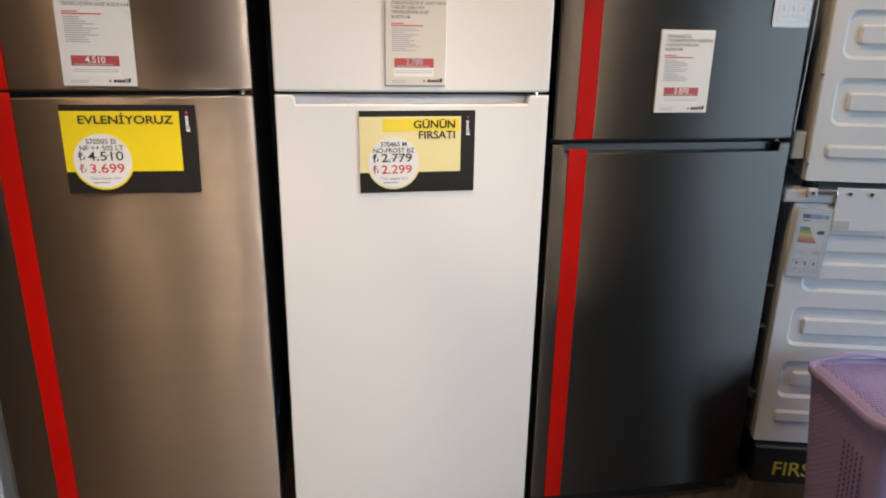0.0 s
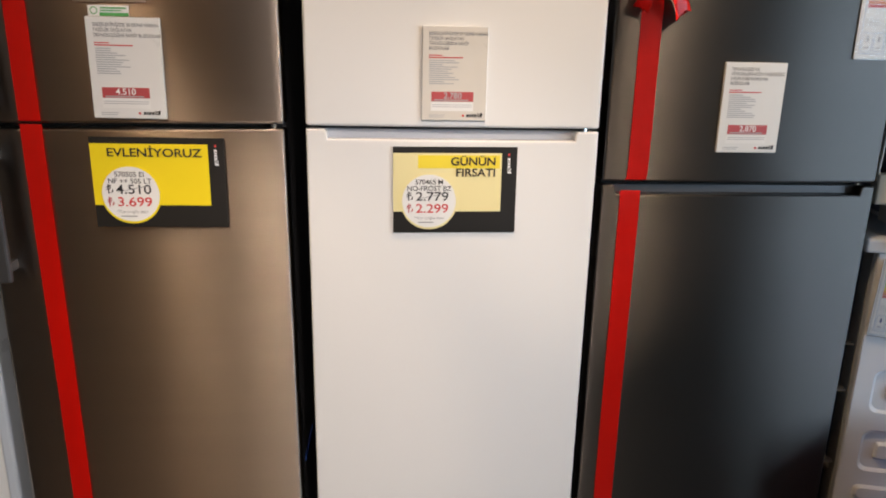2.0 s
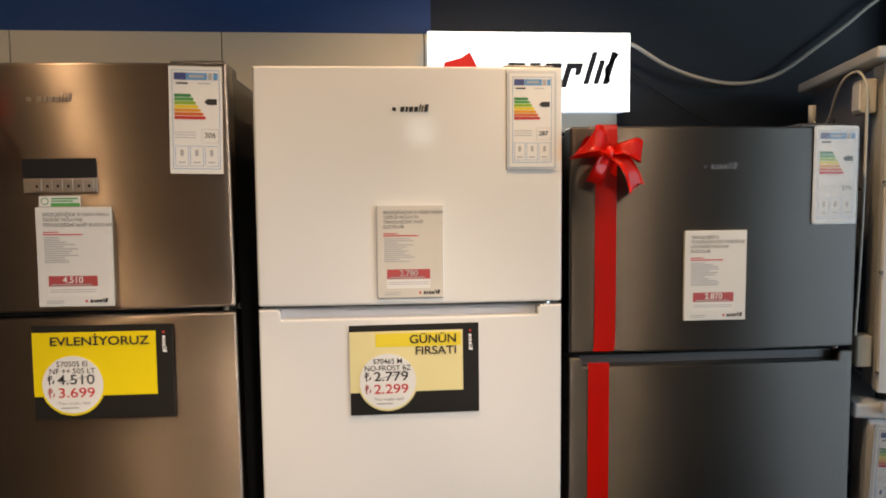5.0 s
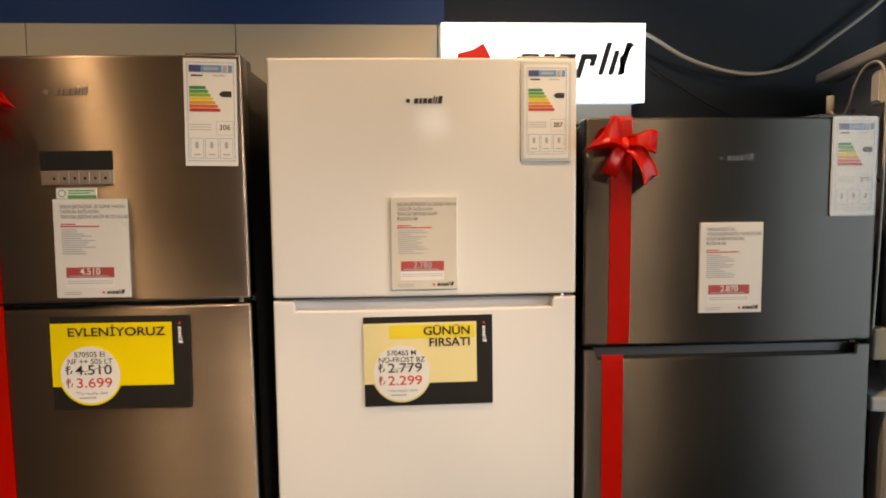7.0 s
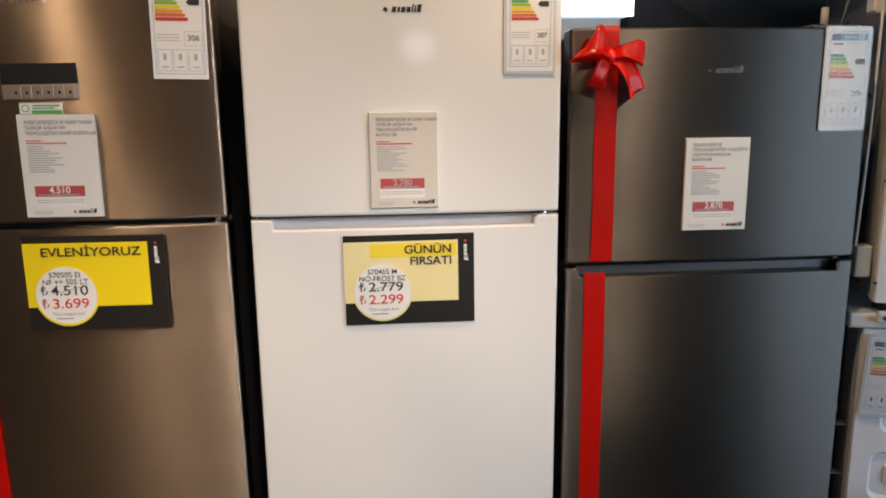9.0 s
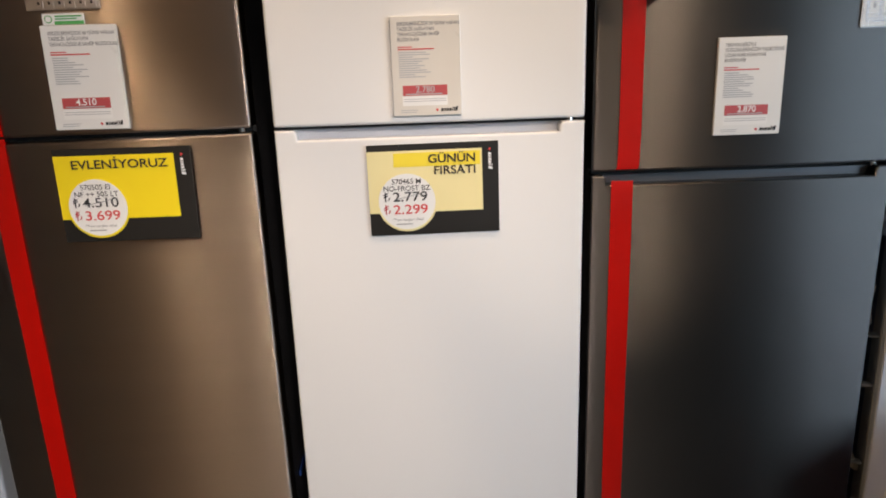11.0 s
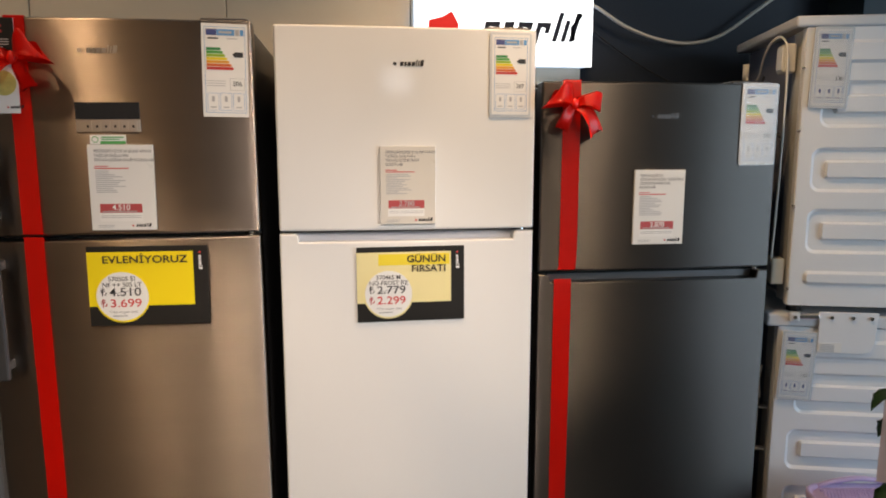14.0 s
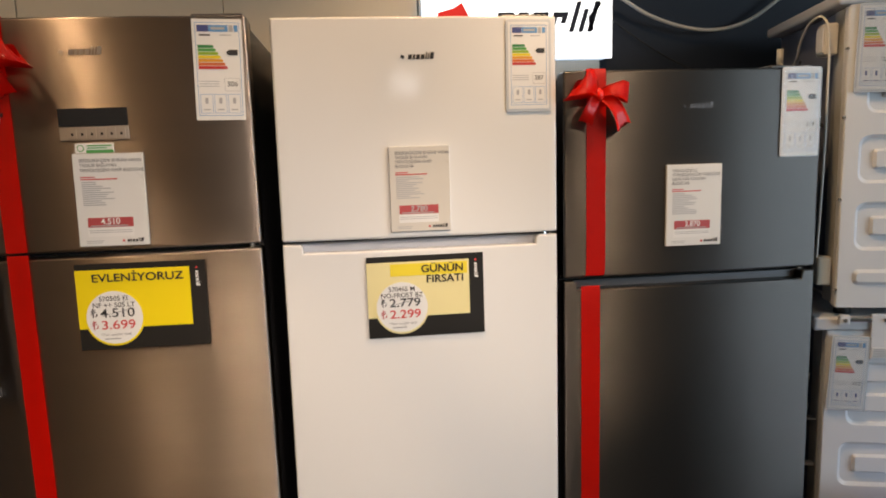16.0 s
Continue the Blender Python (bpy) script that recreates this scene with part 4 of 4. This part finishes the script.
part("transport_clip", box(-0.030, 0.008, 0.012, 0.060, 0.06, 0.14, 0.005), BEIGE_PLASTIC, up)
for z in (0.05, 0.30, 0.52, 0.70):
    part("screw", cylinder((0.016, -0.002, z), (0.016, 0.004, z), 0.004, 10), CHROME, up)
part("drain_hose", tube([(-0.035, 0.06, 0.56), (-0.040, 0.05, 0.45), (-0.042, 0.05, 0.30), (-0.035, 0.06, 0.18), (0.0, 0.08, 0.12)], 0.013), BEIGE_PLASTIC, low, "beige drain hose", True)
part("hose_end", tube([(-0.035, 0.06, 0.66), (-0.045, 0.05, 0.61), (-0.036, 0.06, 0.555)], 0.018), CORD_WHITE, low, smooth=True)
for z in (0.15, 0.38, 0.52):
    part("hose_clip", box(-0.050, 0.004, 0.044, 0.066, z, z + 0.006), GREY_BEIGE, low)

# bracket that ties the two machines
k = thing("stacking_bracket", pose(CORNER[0] - 0.008, CORNER[1] + 0.002, 0.856, 0, 0, TURNED), "white stacking bracket screwed between the washing machines", "bracket")
part("bracket_plate", plate([(0.118, 0.024), (0.250, 0.024), (0.268, 0.032), (0.280, 0.058), (0.285, 0.152), (0.118, 0.152)], -0.013, -0.0075, 0.002), WASHER_WHITE, k)
part("rail", box(0.045, 0.118, -0.016, -0.007, 0.130, 0.142, 0.002), CHROME, k, "bright metal rail")
part("rail_clip", box(0.030, 0.060, -0.022, -0.006, 0.122, 0.150, 0.004), LID_WHITE, k)
for x, z in ((0.045, 0.136), (0.152, 0.136), (0.212, 0.136), (0.265, 0.136)):
    part("screw", cylinder((x, -0.018 if x > 0.1 else -0.026, z), (x, -0.012, z), 0.0055, 14), CHROME, k)
part("sticker", plate(rect(0.122, 0.186, 0.028, 0.058), -0.0145, -0.0132), PAPER, k)
bars([(0.125, 0.165, 0.031 + 0.005 * i, 0.0335 + 0.005 * i) for i in range(5)], -0.0150, PALE_INK, k)

turned = pose(CORNER[0], CORNER[1], 0, 0, 0, TURNED)
energy_label(turned @ pose(0.040, -0.006, 1.616, 0, 1.5), 0.090, 0.214, "230", "energy rating label in hazy plastic sleeve on upper washing machine", 0.007, True, icon_ink=BLUE_DARK)
energy_label(turned @ pose(0.0085, -0.010, 0.738, 0, 2.5), 0.088, 0.203, "152", "energy rating label in hazy plastic sleeve on lower washing machine", 0.006, True, icon_ink=BLUE_DARK)

# black plinth
p = thing("display_plinth", pose(CORNER[0], CORNER[1], 0, 0, 0, TURNED), "low black display plinth with gold letters", "plinth")
part("box", box(0.012, 0.60, 0.0, 0.60, 0.0, 0.128, 0.003), PLINTH, p)
part("top_board", box(0.010, 0.602, -0.002, 0.602, 0.1285, 0.136, 0.002), PLINTH_TOP, p)
lettering("FIRSAT", 0.050, 0.072, 0.031, -0.0008, GOLD, p, bold=0.012, squeeze=1.0)

# ---- laundry basket ----
bk = thing("laundry_basket", pose(1.351, 1.812, 0, 0, 0, -8), "lilac woven-plastic laundry basket with closed lid", "basket")
BW, BL, BH = 0.33, 0.37, 0.535


def basket_ring(z, inset, r, n=6):
    x0, x1, y0, y1 = inset, BW - inset, -BL + inset, -inset
    return [Vector((x, y, z)) for x, y in rounded(x0, x1, y0, y1, r, n)]


bm = bmesh.new()
levels = [(0.0, 0.054, 0.05), (0.014, 0.042, 0.06), (0.10, 0.035, 0.06), (0.25, 0.024, 0.06), (0.40, 0.012, 0.058), (0.478, 0.006, 0.056), (0.492, -0.002, 0.058), (0.510, -0.004, 0.06), (0.516, 0.002, 0.055), (0.511, 0.009, 0.05), (0.478, 0.016, 0.05)]
rings = [[bm.verts.new(v) for v in basket_ring(z, i, r)] for z, i, r in levels]
for a, b in zip(rings, rings[1:]):
    for i in range(len(a)):
        bm.faces.new((a[i], a[(i + 1) % len(a)], b[(i + 1) % len(b)], b[i]))
bm.faces.new(rings[0][::-1])
part("body", bm, LILAC, bk, smooth=True)
bm = bmesh.new()
rings = [[bm.verts.new(v) for v in basket_ring(z, i, r)] for z, i, r in ((0.496, 0.010, 0.05), (0.507, 0.014, 0.05), (0.511, 0.05, 0.04), (0.514, 0.11, 0.03))]
for a, b in zip(rings, rings[1:]):
    for i in range(len(a)):
        bm.faces.new((a[i], a[(i + 1) % len(a)], b[(i + 1) % len(b)], b[i]))
bm.faces.new(rings[-1])
lid = part("lid", bm, LILAC, bk, smooth=True)
part("lid_arch", tube([(0.05, -0.004, 0.508), (0.10, -0.006, 0.524), (0.17, -0.008, 0.534), (0.25, -0.006, 0.522), (0.29, -0.004, 0.508)], 0.008), LILAC, bk, smooth=True)
bm = bmesh.new()
for j in range(26):
    for i in range(26):
        x, y = 0.040 + 0.0096 * i + (0.0048 if j % 2 else 0), -0.035 - 0.0115 * j
        box(x, x + 0.0066, y - 0.0046, y, 0.508, 0.5152, bm=bm)
part("lid_weave", bm, LILAC, lid)
# rows of slots in the long side
bm = bmesh.new()
for i in range(20):
    for j in range(22):
        y = -0.085 - 0.0105 * i
        z = 0.07 + 0.0175 * j + (0.008 if i % 2 else 0)
        xin = 0.0428 - 0.0767 * z - 0.0024
        bmesh.ops.create_cube(bm, size=1, matrix=Matrix.Translation((xin + 0.0014, y, z)) @ Matrix.Diagonal((0.0022, 0.0030, 0.009, 1)))
tagged(part("weave_relief", bm, LILAC, bk, "raised woven texture"), kind="stuff")
bm = bmesh.new()
for i in range(5):
    for j in range(18):
        y = -0.235 - 0.019 * i
        z = 0.09 + 0.0175 * j
        xin = 0.0428 - 0.0767 * z - 0.0030
        bmesh.ops.create_cube(bm, size=1, matrix=Matrix.Translation((xin + 0.0015, y, z)) @ Matrix.Diagonal((0.0022, 0.0040, 0.011, 1)))
tagged(part("slot_field", bm, LILAC_DARK, bk, "dark slots"), kind="stuff")
part("handle_slot", box(-0.0056, 0.004, -0.20, -0.10, 0.498, 0.503, 0.001), LILAC_DARK, bk)

# ---- potted plant ----
pot = thing("potted_plant", pose(1.300, 1.325, 0), "dark-leaved plant in a round terracotta pot", "plant")
part("pot", lathe([(0.058, 0.000), (0.077, 0.033), (0.092, 0.092), (0.096, 0.151), (0.092, 0.197), (0.085, 0.220), (0.093, 0.229), (0.095, 0.240), (0.093, 0.249), (0.083, 0.249), (0.079, 0.236), (0.077, 0.225)]), TERRACOTTA, pot, "round terracotta pot", True)
bm = lathe([(0.079, 0.217), (0.078, 0.225), (0.042, 0.231), (0.006, 0.233)], 36)
part("soil", bm, SOIL, pot)
bm = bmesh.new()
rng = random.Random(5)
for i in range(260):
    a, r = rng.random() * 6.283, 0.071 * math.sqrt(rng.random())
    s = 0.002 + 0.004 * rng.random()
    bmesh.ops.create_icosphere(bm, subdivisions=1, radius=s, matrix=Matrix.Translation((r * math.cos(a), r * math.sin(a), 0.230)))
tagged(part("soil_grain", bm, SOIL, pot), kind="stuff")


def leaf_mesh(length, width, droop):
    bm = bmesh.new()
    rows = []
    n = 9
    for i in range(n):
        f = i / (n - 1)
        w = width * math.sin(math.pi * min(1, 0.06 + f * 0.94) ** 0.75) * (1 - 0.25 * f) * (0.86 if i in (3, 5) else 1.0)
        y, z = length * f * (1 - 0.2 * f * droop), -droop * length * 0.5 * f * f
        rows.append([bm.verts.new((s * w * 0.5, y, z + 0.12 * abs(s) * w)) for s in (-1, -0.5, 0, 0.5, 1)])
    for a, b in zip(rows, rows[1:]):
        for q in range(4):
            bm.faces.new((a[q], a[q + 1], b[q + 1], b[q]))
    bmesh.ops.solidify(bm, geom=bm.faces[:], thickness=0.001)
    return bm


for i, (az, reach, top, size) in enumerate(((176, 0.030, 0.755, 0.14), (196, 0.035, 0.690, 0.135), (170, 0.02, 0.61, 0.09), (183, 0.06, 0.64, 0.07), (178, 0.10, 0.98, 0.075), (30, 0.13, 0.75, 0.13), (330, 0.14, 0.68, 0.13), (265, 0.06, 0.80, 0.11), (80, 0.09, 0.86, 0.12))):
    a = radians(az)
    tip = Vector((reach * math.cos(a), reach * math.sin(a), top))
    part("stalk", tube([(0.02 * math.cos(a), 0.02 * math.sin(a), 0.225), (0.45 * tip.x, 0.45 * tip.y, 0.23 + 0.7 * (top - 0.23)), tuple(tip)], 0.0035, 6, 5), STALK, pot, smooth=True)
    lf = part("leaf", leaf_mesh(size, size * 0.72, 0.8), LEAF, pot, smooth=True)
    lf.matrix_basis = Matrix.Translation(tip) @ pose(0, 0, 0, -12, 8 * (-1) ** i, az - 90)
pp = part("paper_tag", plate([(0.0, 0.0), (0.06, 0.0), (0.10, 0.17), (-0.012, 0.20)], 0, 0.0008), PINK_PAPER, pot, "pale pink paper stuck in the pot")
pp.matrix_basis = pose(-0.100, 0.03, 0.760, 0, 4, -20)
part("paper_stick", cylinder((-0.030, 0.012, 0.22), (-0.075, 0.022, 0.80), 0.002, 8), STALK, pot)
part("teal_tie", box(0.0, 0.012, 0.0, 0.008, 0.0, 0.03, 0.002), TEAL, pot).matrix_basis = pose(-0.066, 0.016, 0.555)

# ---- floor planks, in chevrons ----
ROW, WIDE = 0.60, 0.098
SEAM = 1.605


def plank_mesh(lean):
    bm = bmesh.new()
    g = 0.0007
    half, run = ROW / 2 - g, lean * ROW * 0.80 / 2
    run *= (ROW - 2 * g) / ROW
    pts = [(-WIDE / 2 + g - run, -half), (WIDE / 2 - g - run, -half), (WIDE / 2 - g + run, half), (-WIDE / 2 + g + run, half)]
    top = [bm.verts.new((x, y, 0)) for x, y in pts]
    low = [bm.verts.new((x, y, -0.008)) for x, y in pts]
    bm.faces.new(top)
    for i in range(4):
        bm.faces.new((low[i], low[(i + 1) % 4], top[(i + 1) % 4], top[i]))
    bmesh.ops.recalc_face_normals(bm, faces=bm.faces[:])
    me = bpy.data.meshes.new("plank")
    bm.to_mesh(me)
    bm.free()
    me.materials.append(PLANK[lean])
    return me


PLANKS = {1: plank_mesh(1), -1: plank_mesh(-1)}
for j in range(-2, 2):
    lean = 1 if j % 2 == 0 else -1
    for i in range(-14, 20):
        ob = new("plank", PLANKS[lean])
        ob.matrix_basis = pose(0.45 + (i + 0.5) * WIDE, SEAM + (j + 0.5) * ROW, 0)
        ob.parent = floor
rest = bmesh.new()
for j in range(-9, -2):
    lean = 1 if j % 2 == 0 else -1
    for i in range(-36, 33):
        cx, cy = 0.45 + (i + 0.5) * WIDE, SEAM + (j + 0.5) * ROW
        run = lean * ROW * 0.40
        g = 0.0012
        rest.faces.new([rest.verts.new(v) for v in ((cx - WIDE / 2 + g - run, cy - ROW / 2 + g, 0), (cx + WIDE / 2 - g - run, cy - ROW / 2 + g, 0), (cx + WIDE / 2 - g + run, cy + ROW / 2 - g, 0), (cx - WIDE / 2 + g + run, cy + ROW / 2 - g, 0))])
tagged(part("plank_field", rest, PLANK[1], floor), kind="stuff")
